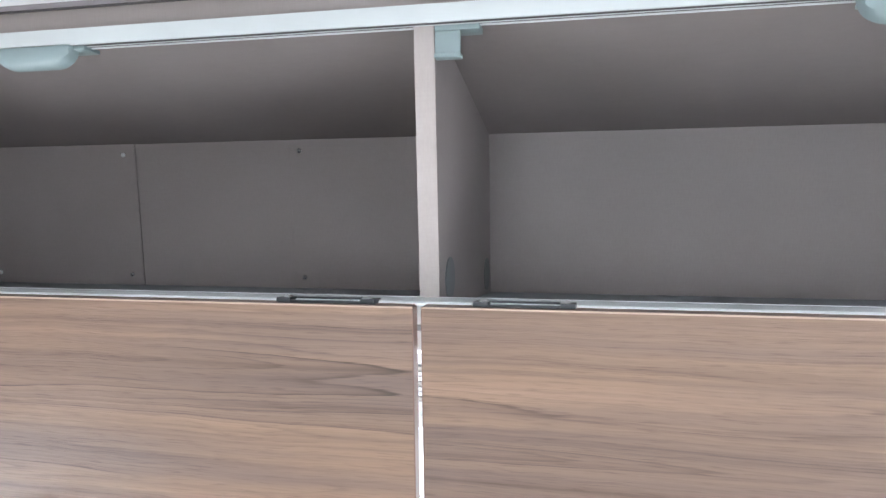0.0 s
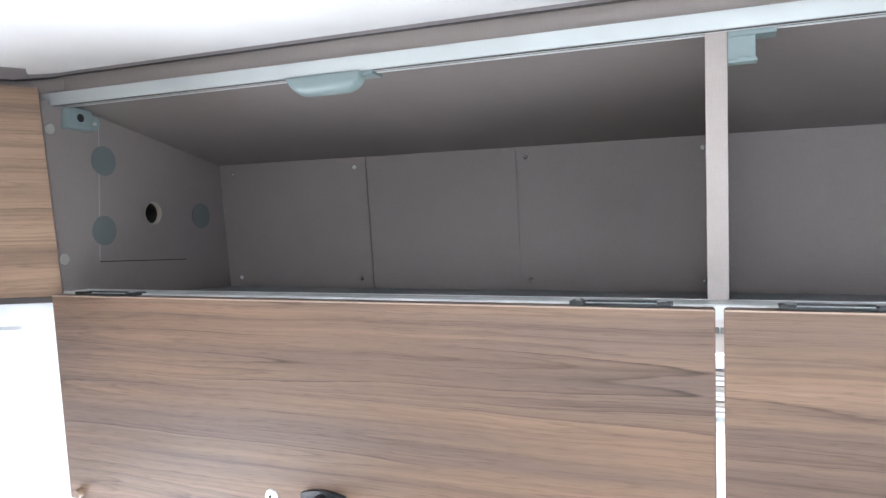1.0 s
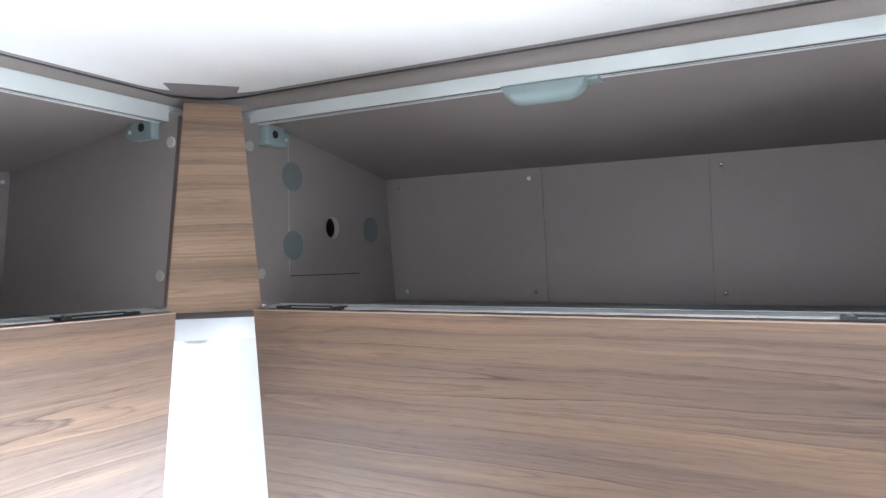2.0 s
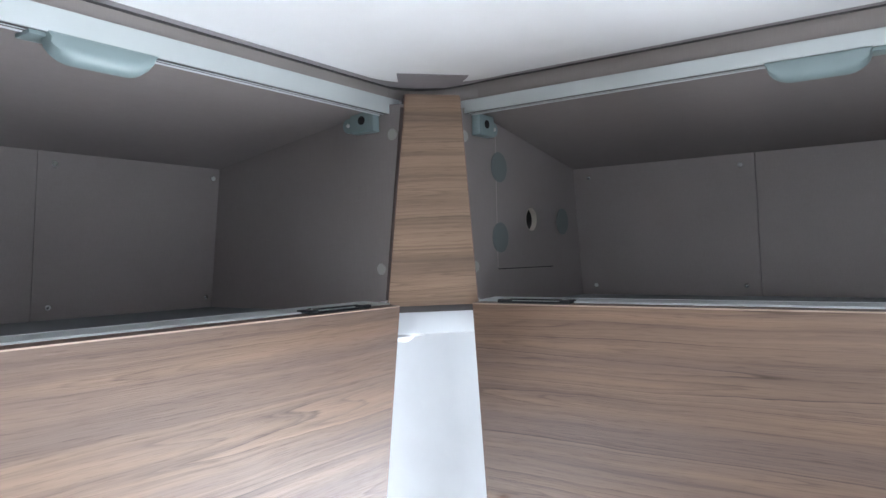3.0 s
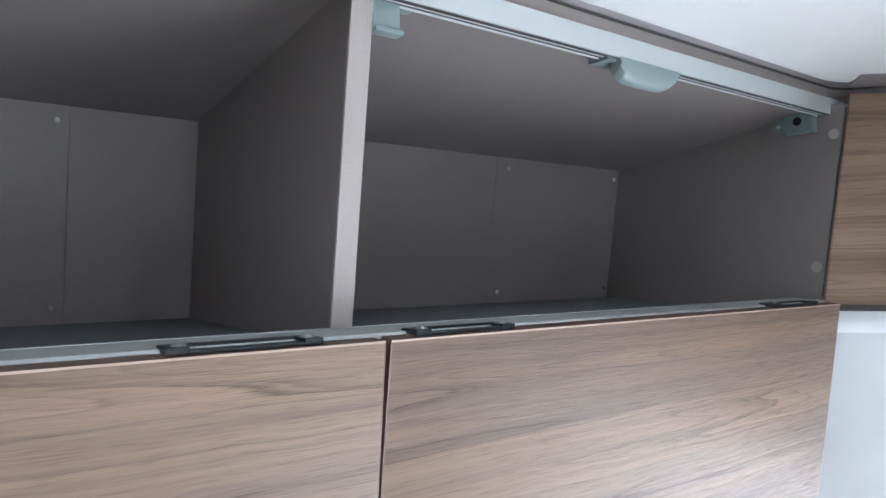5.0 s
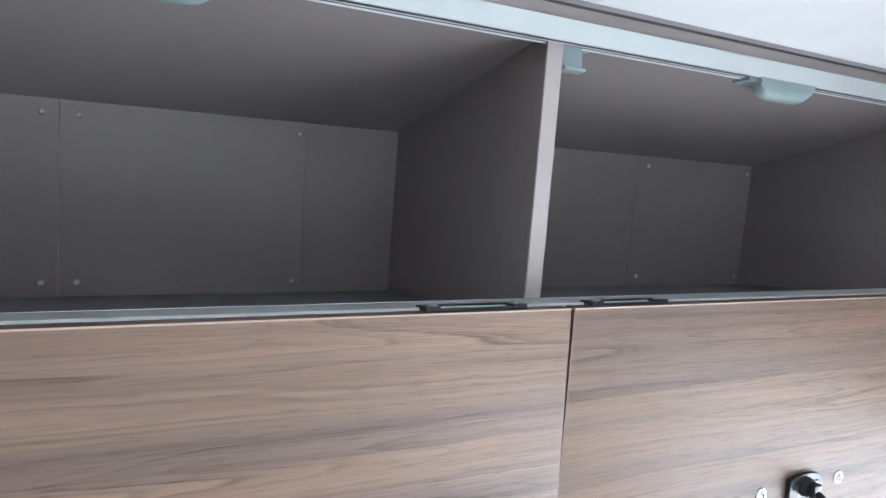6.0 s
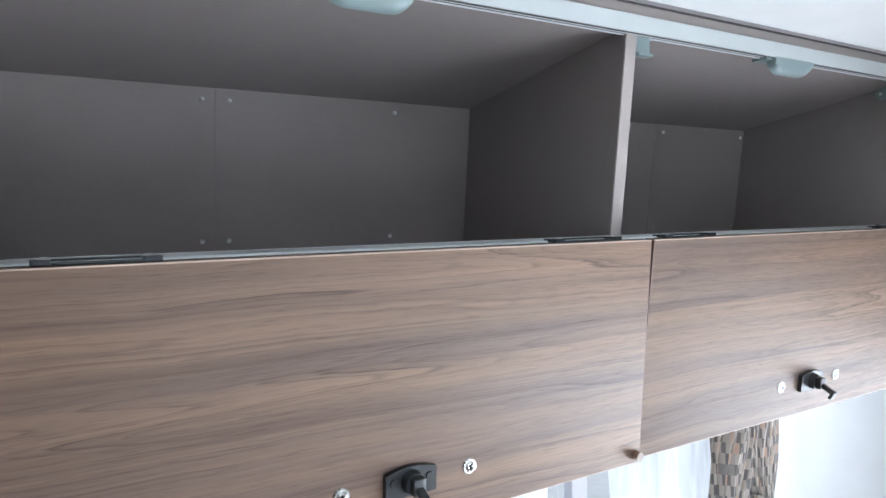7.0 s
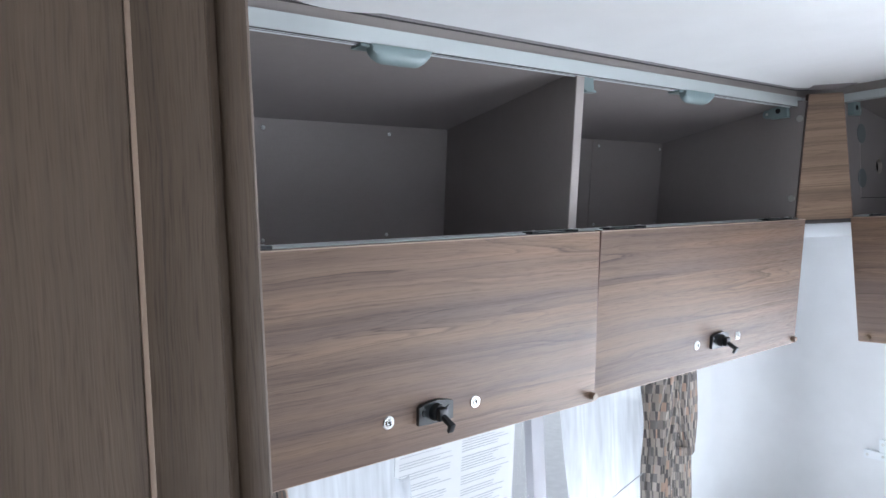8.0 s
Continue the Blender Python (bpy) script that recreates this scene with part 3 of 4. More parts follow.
part("edge_band", (lambda b: (extrude(b, [(front_v(1.566) - .001, 1.566), (front_v(1.851) - .001, 1.851), (front_v(1.851) + .0006, 1.851), (front_v(1.566) + .0006, 1.566)], -1.4357, -1.4203), b)[1])(bmesh.new()), TAUPE_EDGE, ep, "pale taupe edge band")


def rails(row, u0, u1, at, RAIL_LOW, RAIL_TOP, pelmet):
    """Aluminium top rail and shelf lip, taupe and shade strips above, white pelmet below."""
    bm = bmesh.new()
    extrude(bm, [(0.003, RAIL_LOW), (0.003, RAIL_TOP - 0.001), (0.006, RAIL_TOP), (0.020, RAIL_TOP), (0.020, RAIL_LOW + 0.0045), (0.0055, RAIL_LOW + 0.0045), (0.0055, RAIL_LOW)], u0, u1)
    rail = thing("top_rail", f"satin aluminium rail along the top of the {row} lockers", "rail", at)
    part("channel", bm, ALU, rail)
    for v, low in ((0.0125, RAIL_LOW - 0.0002), (0.0190, RAIL_LOW - 0.0008)):
        part("bead", boxed(u0 + 0.002, u1 - 0.002, v - 0.0006, v + 0.0006, low, RAIL_LOW + 0.004, 0.0004), BRIGHT, rail, "bright polished bead under the rail")
    # Dark strip paints the shade in the slot between the beads.
    part("slot_liner", boxed(u0 + 0.002, u1 - 0.002, 0.0058, 0.0174, RAIL_LOW + 0.0004, RAIL_LOW + 0.0042, 0.0003), SHADE_DARK, rail, "dark strip painted as the shade between the beads")
    bm = bmesh.new()
    extrude(bm, [(0.009, LIP - 0.014), (0.009, LIP - 0.003), (0.0105, LIP - 0.0015), (0.046, LIP), (0.0485, LIP - 0.001), (0.0485, LIP - 0.014)], u0, u1)
    for v in bm.verts:
        v.co.x = max(v.co.x, u0 + 0.030) if at is REAR else min(v.co.x, u1 - 0.020)
    lip = thing("shelf_lip", f"satin aluminium lip along the shelf of the {row} lockers", "trim", at)
    part("lip_profile", bm, ALU, lip)
    part("lip_bead", boxed(u0 + 0.030, u1 - 0.020, 0.0462, 0.0488, LIP - 0.002, LIP + 0.0004, 0.0006), ALU, lip)
    solid("filler_strip", boxed(u0 + (0.034 if at is REAR else 0), u1 - (0.013 if at is SIDE else 0), 0.009, 0.024, RAIL_TOP + 0.0005, 1.889, 0.001), TAUPE_EDGE, "taupe filler strip between rail and ceiling", "trim", "structure", at)
    # Dark box put in for the shade of the void above.
    solid("gasket", boxed(u0, u1, 0.016, 0.030, 1.889, 1.96, 0.001), SHADE_DARK, "dark box painted as shade in the gap under the ceiling edge", "trim", "structure", at)
    bm = bmesh.new()
    extrude(bm, [(0.050, 1.553), (0.046, 1.556), (0.052, 1.574), (0.046, 1.583), (0.046, 1.589), (0.075, 1.589), (0.075, 1.553)], *pelmet)
    solid("pelmet", bm, FASCIA, f"glossy white pelmet under the {row} lockers", "trim", "structure", at)
    solid("locker_underside", boxed(u0, u1, 0.075, 0.40, 1.550, 1.573), WHITE, f"white board under the {row} lockers", "panel", "structure", at)


rails("rear", -0.702, 0.934, REAR, RAIL_LOW, RAIL_TOP, (-0.632, 0.934))
rails("side", -1.420, -0.058, SIDE, RAIL_SIDE, 1.8625, (-1.420, -0.128))

# Unseen block, added to keep light off the rear row's open end.
solid("locker_closure", boxed(0.953, RIGHT_X - 0.002, 0.012, 0.405, 1.553, 1.93), TAUPE, "unseen taupe block keeping light out of the rear row", "panel", "structure")

# ---- corner between the rows ----


def corner_wood():
    bm = bmesh.new()
    bl, br, tr, tl = Vector((-0.754, -0.076, 1.599)), Vector((-0.674, 0.010, 1.599)), Vector((-0.673, -0.024, 1.864)), Vector((-0.721, -0.074, 1.864))
    mid = (bl + br) / 2
    ux = (br - bl).normalized()
    uz = ((tl + tr) / 2 - mid).normalized()
    uy = uz.cross(ux)
    m = Matrix(((ux.x, uy.x, uz.x, mid.x), (ux.y, uy.y, uz.y, mid.y), (ux.z, uy.z, uz.z, mid.z), (0, 0, 0, 1)))
    inv = m.inverted()
    f = [bm.verts.new(inv @ p) for p in (bl, br, tr, tl)]
    b = [bm.verts.new((inv @ p) + Vector((0, 0.015, 0))) for p in (bl, br, tr, tl)]
    bm.faces.new(f)
    bm.faces.new(b[::-1])
    for i in range(4):
        bm.faces.new((f[i], b[i], b[(i + 1) % 4], f[(i + 1) % 4]))
    bmesh.ops.bevel(bm, geom=bm.edges[:], offset=0.0012, segments=2, affect="EDGES")
    c = thing("corner_panel", "slanted walnut laminate panel across the locker corner", "panel", m)
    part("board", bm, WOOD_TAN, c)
    for p, q in ((bl, tl), (br, tr)):
        e = bmesh.new()
        a, b2 = inv @ p, inv @ q
        s0 = 1 if a.x > 0 else -1
        quad = [(a.x, 0.0008), (a.x + 0.0008 * s0, 0.0008), (a.x + 0.0008 * s0, 0.0142), (a.x, 0.0142)]
        lo = [e.verts.new((x, y, a.z + 0.001)) for x, y in quad]
        hi = [e.verts.new((x - a.x + b2.x, y, b2.z - 0.001)) for x, y in quad]
        for i in range(4):
            e.faces.new((lo[i], lo[(i + 1) % 4], hi[(i + 1) % 4], hi[i]))
        e.faces.new(lo[::-1])
        e.faces.new(hi)
        part("edging", e, EDGE, c, "brown edge band")


corner_wood()


def corner_filler():
    """Curved taupe strip that carries the filler round the corner under the ceiling edge."""
    bm = bmesh.new()
    radius, n = 0.082, 16
    cx, cy = LINING[0] + 0.080, LINING[3] - 0.080
    cols = []
    for i in range(n + 1):
        a = radians(90 + 90 * i / n)
        c, s = math.cos(a), math.sin(a)
        cols.append([bm.verts.new((cx + r * c, cy + r * s, z)) for r, z in ((radius, 1.8635), (radius, 1.8895), (radius + 0.010, 1.8895), (radius + 0.010, 1.8635))])
    for p, q in zip(cols, cols[1:]):
        for i in range(4):
            bm.faces.new((p[i], p[(i + 1) % 4], q[(i + 1) % 4], q[i]))
    bm.faces.new(cols[0])
    bm.faces.new(cols[-1][::-1])
    solid("filler_strip", bm, TAUPE_EDGE, "taupe filler strip curving round the corner", "trim", "structure")


corner_filler()


def diagonal(name, p, q, z0, z1, thick, mat, label, category, kind="structure"):
    """A board from p to q in plan."""
    p, q = Vector(p), Vector(q)
    d = q - p
    m = pose((p.x + q.x) / 2, (p.y + q.y) / 2, 0, 0, 0, math.degrees(math.atan2(d.y, d.x)))
    return solid(name, boxed(-d.length / 2, d.length / 2, 0, thick, z0, z1, 0.001), mat, label, category, kind, m)


diagonal("corner_pelmet", (-0.825, -0.104), (-0.650, 0.080), 1.5600, 1.5970, 0.02, FASCIA, "glossy white pelmet across the corner", "trim")

# Dark strip paints the shade in the gap above the pelmet.
diagonal("corner_seal", (-0.775, -0.089), (-0.660, 0.034), 1.5905, 1.5990, 0.010, SHADE_DARK, "dark strip of painted shade under the corner panel", "trim")

# ---- wardrobe beside the side row ----


def wardrobe():
    w = thing("wardrobe", "tall brown wood-laminate wardrobe with a rounded corner post", "wardrobe")
    top, x = 1.868, -0.3930
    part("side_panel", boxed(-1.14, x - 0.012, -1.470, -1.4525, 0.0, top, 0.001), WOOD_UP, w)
    bm = bmesh.new()
    pts = [(x - 0.020, -1.4525), (x, -1.4525), (x + 0.0008, -1.4540)]
    for k in range(9):
        a = math.pi / 2 * k / 8
        pts.append((x - 0.0052 + 0.006 * math.cos(a), -1.4615 - 0.0062 * math.sin(a)))
    for k in range(1, 9):
        a = math.pi / 2 * k / 8
        pts.append((x - 0.0052 + 0.0045 * (1 - math.cos(a)), -1.4680 - 0.0062 * math.sin(a)))
    pts += [(x - 0.0008, -1.4750), (x - 0.020, -1.4750)]
    lo = [bm.verts.new((a, b, 0.0)) for a, b in pts]
    hi = [bm.verts.new((a, b, top)) for a, b in pts]
    n = len(pts)
    for i in range(n):
        bm.faces.new((lo[i], lo[(i + 1) % n], hi[(i + 1) % n], hi[i]))
    bm.faces.new(hi)
    bm.faces.new(lo[::-1])
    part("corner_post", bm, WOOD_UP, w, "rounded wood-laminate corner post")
    part("edge_band", boxed(x - 0.014, x + 0.0002, -1.4525, -1.4510, 0.0, top, 0.0005), EDGE_POST, w, "pale edge line")
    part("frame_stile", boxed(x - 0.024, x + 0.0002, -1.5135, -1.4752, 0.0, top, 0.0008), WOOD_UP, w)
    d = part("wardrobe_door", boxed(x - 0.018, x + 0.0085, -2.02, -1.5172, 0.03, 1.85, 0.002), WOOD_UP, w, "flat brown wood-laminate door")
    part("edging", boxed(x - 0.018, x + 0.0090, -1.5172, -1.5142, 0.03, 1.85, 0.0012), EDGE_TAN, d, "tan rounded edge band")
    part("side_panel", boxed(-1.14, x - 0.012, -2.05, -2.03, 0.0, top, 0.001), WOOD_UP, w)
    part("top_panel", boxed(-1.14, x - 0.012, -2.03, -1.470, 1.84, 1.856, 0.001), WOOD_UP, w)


wardrobe()

# ---- windows ----


def cloud(name, colour, strength):
    """Hazy bright distance outside."""
    m, nt, b = material(name, (0, 0, 0), 1.0)
    v = coords(nt, (1, 1, 1))
    n = noise_tex(nt, v, 1.6, 3)
    c = ramp(nt, n, (0.35, tuple(0.82 * k for k in colour)), (0.65, colour))
    nt.links.new(c, b.inputs["Emission Color"])
    b.inputs["Emission Strength"].default_value = strength
    return m


HAZE = cloud("bright_haze", (0.86, 0.93, 1.0), 3.4)
GROUND = plastic("pale_concrete", (0.74, 0.74, 0.75), 0.85, 0.06, 0.0, 40.0, 0.05)
solid("ground", boxed(-60, 60, -60, 60, -0.72, -0.62), GROUND, "pale concrete ground outside", "ground", "structure")
solid("backdrop", boxed(-6.5, -6.45, -8, 9, -0.62, 6), HAZE, "bright overcast distance outside the side window", "backdrop", "structure")
solid("backdrop", boxed(-6.4, 7, 5.5, 5.55, -0.62, 6), HAZE, "bright overcast distance outside the rear window", "backdrop", "structure")


def glass():
    m, nt, b = material("window_glass", (1, 1, 1), 0.02)
    b.inputs["Transmission Weight"].default_value = 1.0
    b.inputs["IOR"].default_value = 1.1
    return m


GLASS = glass()
# Frame grey is lightened to imitate the haze over the bars.
FRAME = plastic("hazed_window_frame", (0.46, 0.46, 0.50), 0.45, 0.05)


def window(name, label, along, a0, a1, z0, z1, place, bars=()):
    """Frame, bars and panes in a wall's opening."""
    w = thing(name, label, "window", kind="structure")

    def piece(kind, p0, p1, q0, q1, mat, deep, text=""):
        d0, d1 = place - deep / 2, place + deep / 2
        bm = boxed(p0, p1, d0, d1, q0, q1, 0.002 if deep > 0.01 else 0.0) if along == "x" else boxed(d0, d1, p0, p1, q0, q1, 0.002 if deep > 0.01 else 0.0)
        ob = part(kind, bm, mat, w, text)
        return ob
    t = 0.028
    piece("window_frame", a0, a1, z0, z0 + t, FRAME, 0.03)
    piece("window_frame", a0, a1, z1 - t, z1, FRAME, 0.03)
    piece("window_frame", a0, a0 + t, z0 + t, z1 - t, FRAME, 0.03)
    piece("window_frame", a1 - t, a1, z0 + t, z1 - t, FRAME, 0.03)
    edges = [a0 + t, *sorted(bars), a1 - t]
    for b in bars:
        piece("window_bar", b - 0.02, b + 0.02, z0 + t, z1 - t, FRAME, 0.025, "grey upright window bar")
    for p, q in zip(edges, edges[1:]):
        g = piece("pane", p, q, z0 + t, z1 - t, GLASS, 0.004, "clear acrylic pane")
        g.visible_shadow = False
    return w


window("window_1", "unseen side window, added in a grey frame behind net curtains", "y", -1.30, -0.02, 0.64, 1.30, WALL_X - 0.02, (-0.465,))
window("window_2", "wide rear window in a grey frame under the lockers", "x", -0.745, 1.15, 0.45, 1.50, WALL_Y + 0.02)
# Two unseen windows, added to go with the right and far lamps.
window("unseen_window_right", "unseen side window, added in a grey frame", "y", -1.05, 0.02, 0.66, 1.30, RIGHT_X + 0.02)
window("unseen_window_far", "unseen wide front window, added in a grey frame", "x", -0.85, 1.05, 0.95, 1.75, FAR_Y - 0.02)


def blind():
    """Pleated blind, folded up under its cassette at the rear window's head."""
    b = thing("window_blind", "pale pleated blind folded up at the head of the rear window", "blind")
    part("cassette", boxed(-0.60, 1.14, 0.375, 0.409, 1.487, 1.530, 0.004), FASCIA, b, "white blind cassette")
    for k in range(9):
        z = 1.482 - k * 0.0072
        part("pleat", boxed(-0.59, 1.13, 0.380 + 0.002 * (k % 2), 0.404, z - 0.0050, z, 0.0008), PAPER if k % 3 else CAP, b)
    part("bottom_rail", boxed(-0.595, 1.135, 0.378, 0.408, 1.396, 1.414, 0.003), ALU, b, "pale aluminium blind rail")


blind()


def cloth(name, label, category, mat, y0, y1, x, z0, z1, folds, depth, thick=0.0, gather=None, seed=0, lean=0.0, bunches=0, parent=None):
    """A hanging cloth along y in soft folds; gather: (height, share of width) where it is tied back."""
    rnd = random.Random(seed)
    phases = [(rnd.uniform(0, 6.28), rnd.uniform(0.7, 1.3), rnd.uniform(0.5, 1.0)) for _ in range(4)]
    nu, nz = folds * 10, 40
    bm = bmesh.new()
    uv = bm.loops.layers.uv.new("UVMap")
    grid, flat = [], []
    for j in range(nz + 1):
        z = z0 + (z1 - z0) * j / nz
        share = 1.0
        if gather:
            d = (z - gather[0]) / 0.10
            share = 1 - (1 - gather[1]) * math.exp(-d * d)
        row = []
        for i in range(nu + 1):
            t = i / nu
            w = sum(a * math.sin(math.tau * folds * f * t / 2 + p + 0.6 * math.sin(z * 5 * f)) for p, f, a in phases) / 2.6
            if bunches:
                w = 1.3 * abs(math.sin(math.pi * bunches * (t + 0.03 * math.sin(z * 7)))) - 0.8 + 0.22 * w
                w += 0.10 * math.sin(math.tau * 9 * t + 3 * math.sin(z * 8)) + 0.06 * math.sin(z * 30 + 9 * t)
            y = (y0 + y1) / 2 + (t - 0.5) * (y1 - y0) * share + 0.010 * math.sin(z * 9 + t * 5) + lean * (z1 - z)
            row.append(bm.verts.new((x + depth * w, y, z)))
        grid.append(row)
    for j in range(nz):
        for i in range(nu):
            f = bm.faces.new((grid[j][i], grid[j][i + 1], grid[j + 1][i + 1], grid[j + 1][i]))
            for lp, (a, b) in zip(f.loops, ((i, j), (i + 1, j), (i + 1, j + 1), (i, j + 1))):
                lp[uv].uv = (a / nu * (y1 - y0) * 1.5, b / nz * (z1 - z0))
    ob = part(name, bm, mat, parent) if parent else solid(name, bm, mat, label, category)
    if thick:
        md = ob.modifiers.new("thickness", "SOLIDIFY")
        md.thickness = thick
    return ob


def net_material():
    m, nt, b = material("white_net", (0.86, 0.89, 0.93), 0.8)
    out = nt.nodes["Material Output"]
    clear = nt.nodes.new("ShaderNodeBsdfTransparent")
    thin = nt.nodes.new("ShaderNodeBsdfTranslucent")
    thin.inputs[0].default_value = (0.86, 0.90, 0.95, 1)
    m1, m2 = nt.nodes.new("ShaderNodeMixShader"), nt.nodes.new("ShaderNodeMixShader")
    m1.inputs[0].default_value = 0.6
    nt.links.new(b.outputs[0], m1.inputs[1])
    nt.links.new(thin.outputs[0], m1.inputs[2])
    weave = noise_tex(nt, coords(nt, (60, 60, 6)), 1.0, 2)
    nt.links.new(ramp(nt, weave, (0.3, 0.52), (0.7, 0.72)), m2.inputs[0])
    nt.links.new(clear.outputs[0], m2.inputs[1])
    nt.links.new(m1.outputs[0], m2.inputs[2])
    nt.links.new(m2.outputs[0], out.inputs[0])
    return m


def drape_material():
    """Woven blocks in staggered columns: greys, taupes and a little copper."""
    m, nt, b = material("patterned_drape", (0.2, 0.18, 0.17), 0.75)
    uvn = nt.nodes.new("ShaderNodeUVMap")
    sep = nt.nodes.new("ShaderNodeSeparateXYZ")
    nt.links.new(uvn.outputs[0], sep.inputs[0])

    def math_node(op, a, bval):
        n = nt.nodes.new("ShaderNodeMath")
        n.operation = op
        for k, q in ((0, a), (1, bval)):
            if q is None:
                continue
            if isinstance(q, bpy.types.NodeSocket):
                nt.links.new(q, n.inputs[k])
            else:
                n.inputs[k].default_value = q
        return n.outputs[0]
    tall = math_node("DIVIDE", sep.outputs[1], 0.0215)
    row = math_node("FLOOR", tall, None)
    lean = math_node("MULTIPLY", math_node("FRACT", tall, None), 0.06)
    across = math_node("ADD", math_node("ADD", math_node("DIVIDE", sep.outputs[0], 0.0130), math_node("MULTIPLY", row, 0.37)), lean)
    slim = math_node("LESS_THAN", math_node("FRACT", across, None), 0.36)
    col = math_node("ADD", math_node("MULTIPLY", math_node("FLOOR", across, None), 2.0), slim)
    comb = nt.nodes.new("ShaderNodeCombineXYZ")
    nt.links.new(col, comb.inputs[0])
    nt.links.new(row, comb.inputs[1])
    white = nt.nodes.new("ShaderNodeTexWhiteNoise")
    white.noise_dimensions = "2D"
    nt.links.new(comb.outputs[0], white.inputs["Vector"])
    r = nt.nodes.new("ShaderNodeValToRGB")
    r.color_ramp.interpolation = "CONSTANT"
    els = r.color_ramp.elements
    shades = ((0.0, (0.30, 0.26, 0.225)), (0.30, (0.38, 0.335, 0.295)), (0.52, (0.22, 0.20, 0.185)), (0.68, (0.33, 0.285, 0.25)), (0.86, (0.42, 0.29, 0.225)), (0.93, (0.17, 0.155, 0.15)))
    while len(els) < len(shades):
        els.new(0.5)
    for e, (p, c) in zip(els, shades):
        e.position, e.color = p, (*c, 1)
    nt.links.new(white.outputs["Value"], r.inputs[0])
    dark_share = ramp(nt, white.outputs["Value"], (0.0, 0.95), (0.75, 0.75), (0.85, 0.1))
    nt.links.new(mix(nt, calc(nt, "MULTIPLY", slim, dark_share), r.outputs[0], (0.075, 0.070, 0.072, 1)), b.inputs["Base Color"])
    bump(nt, b, noise_tex(nt, coords(nt, (1, 1, 1)), 600, 2), 0.2, 0.0006)
    return m


NET, DRAPE = net_material(), drape_material()
cloth("net_curtain", "sheer white net curtain hanging at the side window", "curtain", NET, -1.33, -0.86, WALL_X + 0.035, 0.62, 1.31, 7, 0.010, seed=3)
cloth("net_curtain", "sheer white net curtain drawn to one side of the window", "curtain", NET, -0.42, -0.08, WALL_X + 0.035, 0.62, 1.31, 6, 0.012, seed=5, lean=0.02)
drape = thing("drape", "heavy gathered drape with a woven grey, taupe and copper block pattern", "curtain")
cloth("front_fall", "", "", DRAPE, -0.135, -0.012, WALL_X + 0.080, 0.60, 1.32, 5, 0.034, 0.0015, (1.10, 0.94), 11, -0.15, 1, drape)
cloth("back_fall", "", "", DRAPE, -0.024, 0.102, WALL_X + 0.052, 0.985, 1.32, 5, 0.026, 0.0015, (0.975, 0.66), 13, 0.0, 1, drape)
cloth("gathered_fall", "", "", DRAPE, -0.030, 0.078, WALL_X + 0.050, 0.60, 1.010, 6, 0.018, 0.0015, (1.010, 0.72), 19, -0.08, 1, drape)
bm = bmesh.new()
cyl(bm, (WALL_X + 0.062, -0.120, 1.000), (0, -1, -0.25), 0.0014, 0.22, None, 8)
part("tie_cord", bm, STEEL, drape, "thin grey tie cord")
cloth("drape", "heavy drape with a woven grey, taupe and copper block pattern", "curtain", DRAPE, -1.32, -1.125, WALL_X + 0.070, 0.60, 1.32, 3, 0.018, 0.0015, None, 17)
bm = bmesh.new()
cyl(bm, (WALL_X + 0.055, -1.36, 1.325), (0, 1, 0), 0.006, 1.50, None, 12)
solid("curtain_rail", bm, FASCIA, "thin white curtain rail over the side window", "rail")


def notice():
    """A printed sheet hung in the window."""
    m = pose(WALL_X + 0.018, -0.735, 1.02, 7, 0, 90)
    p = thing("paper_notice", "white printed notice sheet hung in the window", "paper", m)
    part("sheet", boxed(-0.155, 0.155, -0.0006, 0.0006, -0.25, 0.24), PAPER, p)
    rnd = random.Random(4)
    for c in (-0.145, 0.008):
        z = 0.225
        while z > -0.235:
            for _ in range(rnd.choice((3, 4, 6))):
                if z < -0.235:
                    break
                part("text_line", boxed(c, c + rnd.uniform(0.085, 0.132), -0.0016, -0.0008, z - 0.0011, z), INK, p)
                z -= 0.0056
            z -= 0.007


notice()

# ---- small fittings ----


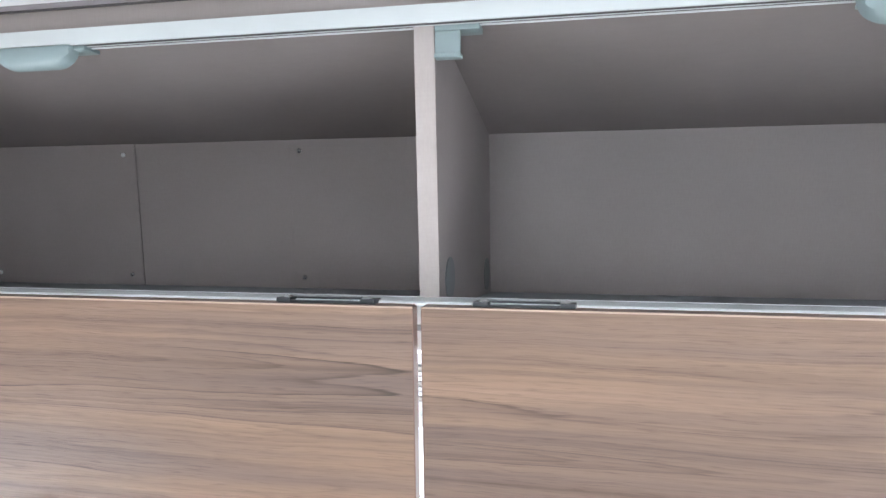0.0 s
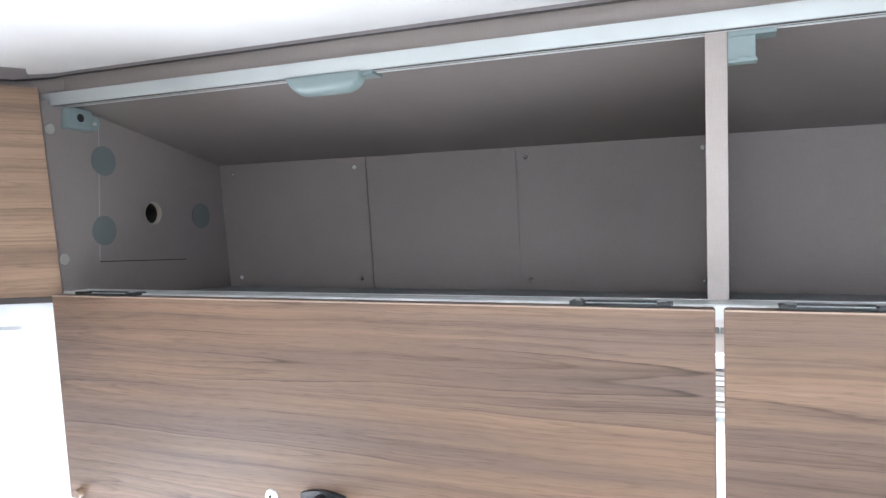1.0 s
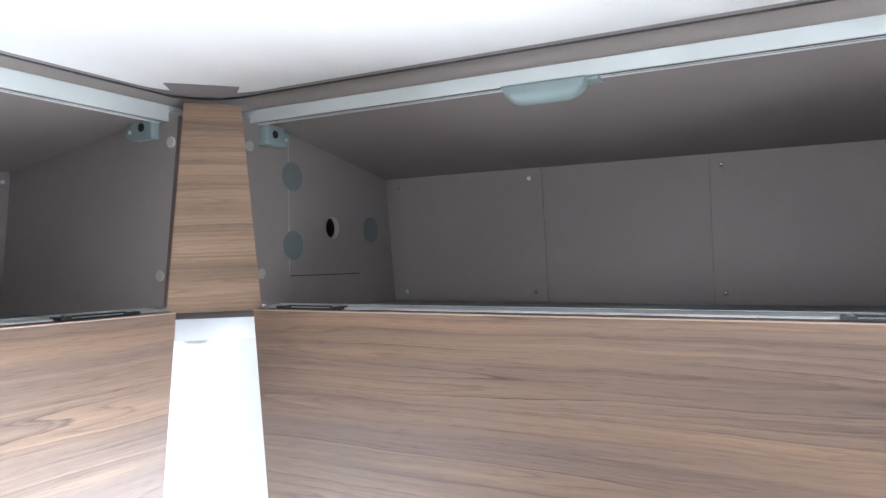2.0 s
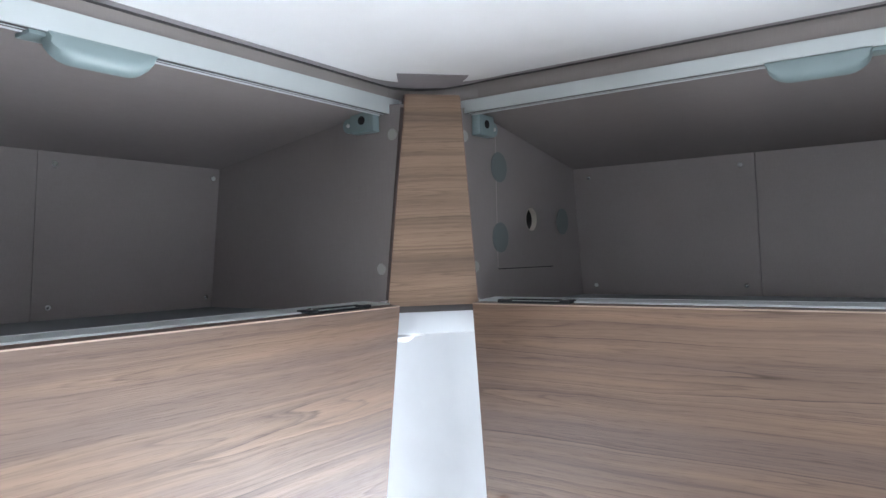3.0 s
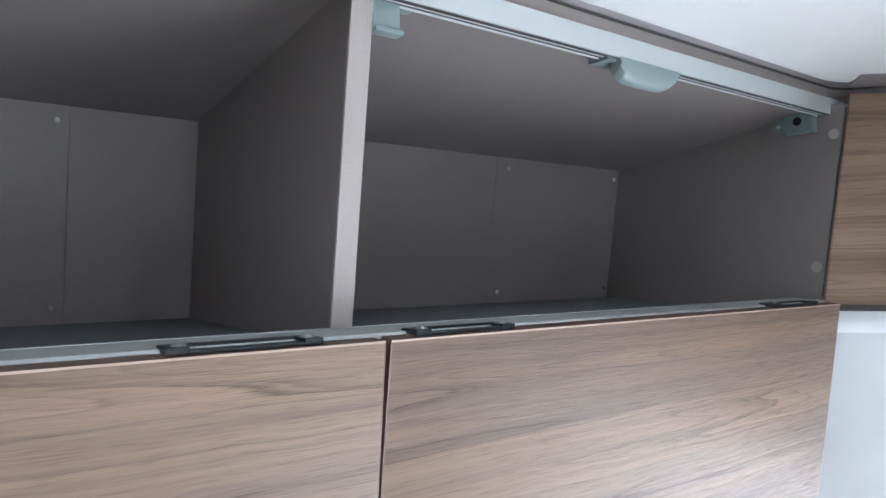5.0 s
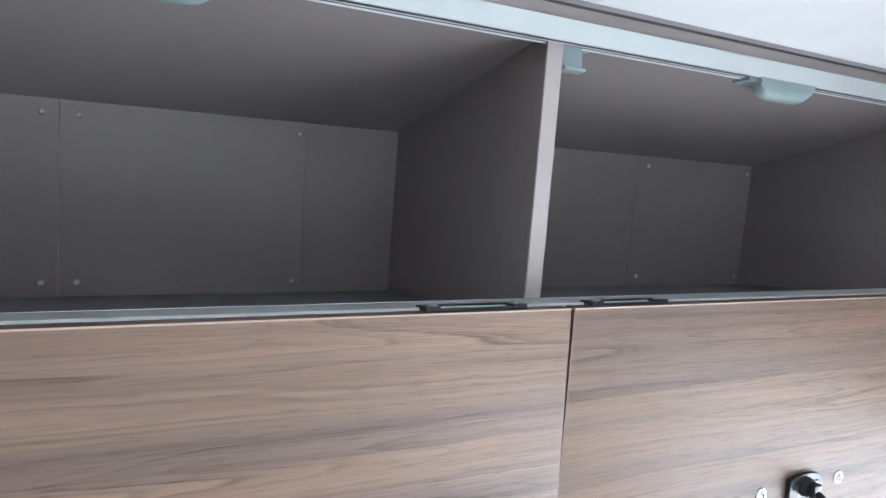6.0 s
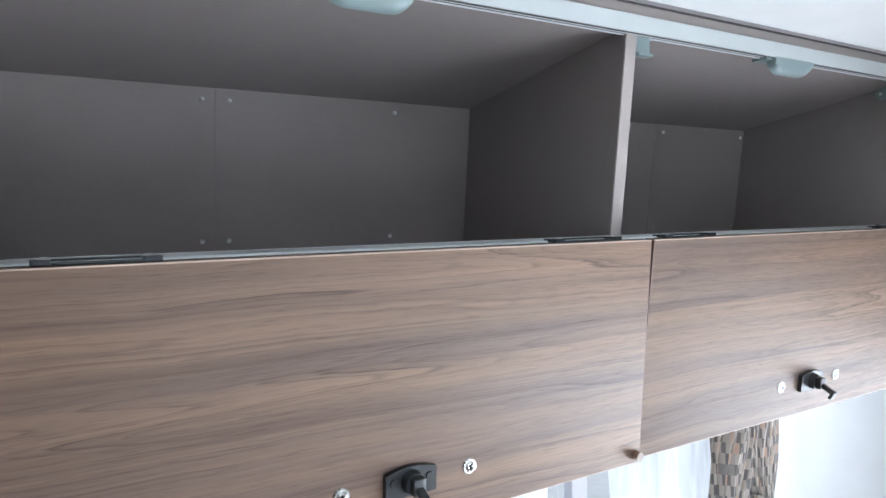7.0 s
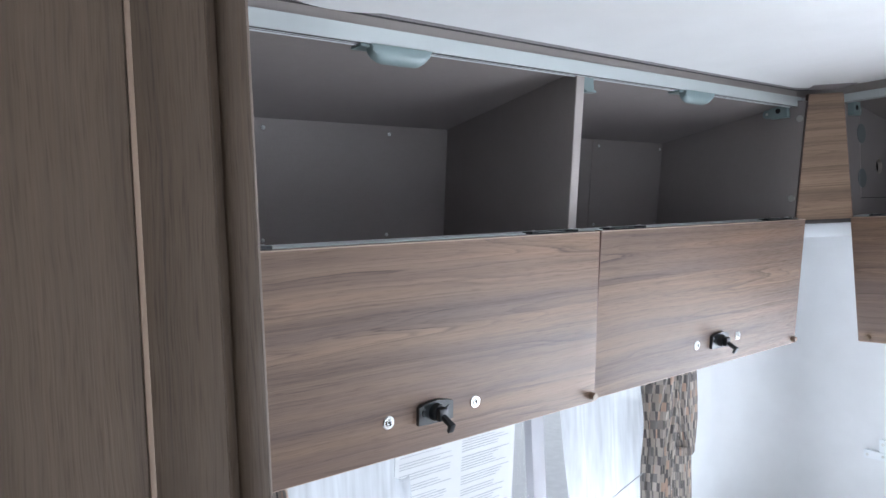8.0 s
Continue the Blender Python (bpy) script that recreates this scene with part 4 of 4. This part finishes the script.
def dome_lamp():
    d = thing("downlight", "small round chrome and white downlight under the corner", "lamp", pose(-0.862, 0.090, 1.5608))
    bm = bmesh.new()
    rows = []
    for k in range(8):
        a = k / 7 * math.pi / 2
        rows.append([bm.verts.new((0.025 * math.cos(a) * math.cos(i * math.tau / 32), 0.025 * math.cos(a) * math.sin(i * math.tau / 32), -0.030 * math.sin(a))) for i in range(32)] if k < 7 else None)
    tip = bm.verts.new((0, 0, -0.030))
    for p, q in zip(rows[:6], rows[1:7]):
        for i in range(32):
            bm.faces.new((p[i], p[(i + 1) % 32], q[(i + 1) % 32], q[i]))
    for i in range(32):
        bm.faces.new((rows[6][i], rows[6][(i + 1) % 32], tip))
    part("shade", bm, FASCIA, d, "white domed shade")
    bm = bmesh.new()
    cyl(bm, (0, 0, -0.019), (0, 0, 1), 0.031, 0.019, 0.036, 32)
    part("ring", bm, STEEL, d, "satin grey metal ring")


dome_lamp()
solid("corner_underside", boxed(-1.15, -0.745, 0.075, 0.405, 1.5615, 1.5745), WHITE, "white board under the corner", "panel", "structure")
solid("wall_batten", boxed(-0.985, -0.75, 0.400, 0.4095, 1.517, 1.549, 0.001), WHITE, "pale batten on the rear wall under the corner", "batten")
c = thing("curtain_bracket", "small white curtain tie bracket screwed to the wall", "bracket")
part("plate", boxed(-0.778, -0.752, 0.398, 0.409, 0.972, 1.012, 0.003), FASCIA, c)
part("plate", boxed(-0.815, -0.752, 0.396, 0.409, 0.956, 0.978, 0.003), FASCIA, c)
for x, z in ((-0.806, 0.967), (-0.768, 0.967), (-0.768, 1.0)):
    screw(c, x, 0.397, z, (0, -1, 0), 0.004)


def ceiling_vent():
    """Flush round fitting on the ceiling: stepped rings with seals between them and a dished cover."""
    r = thing("ceiling_vent", "round white ceiling vent with a stepped rim", "vent", pose(-0.574, -1.232, CEILING))
    for name, radius, z0, z1, mat in (("rim", 0.139, -0.004, 0.0, CEIL), ("seal", 0.131, -0.0055, -0.004, TRIM_SHADE), ("rim", 0.128, -0.010, -0.0055, CEIL), ("seal", 0.121, -0.0115, -0.010, TRIM_SHADE), ("cover", 0.117, -0.016, -0.0115, CEIL)):
        bm = bmesh.new()
        cyl(bm, (0, 0, z0), (0, 0, 1), radius - 0.003, z1 - z0, radius, 64)
        part(name, bm, mat, r)


ceiling_vent()
# Frame of an unseen roof opening, added to go with its lamp.
s = thing("skylight", "unseen square roof light, added in a white frame", "skylight", pose(0.20, -3.0, CEILING), kind="structure")
for a, b, c0, d in ((-0.36, 0.36, 0.32, 0.36), (-0.36, 0.36, -0.36, -0.32), (-0.36, -0.32, -0.32, 0.32), (0.32, 0.36, -0.32, 0.32)):
    part("frame", boxed(a, b, c0, d, -0.02, 0.0, 0.003), FASCIA, s)
# Solid dark block, painted as the shade over the corner.
solid("gasket", boxed(-0.80, -0.60, -0.03, 0.10, 1.889, 1.96), SHADE_DARK, "dark block painted as shade above the corner", "trim", "structure")
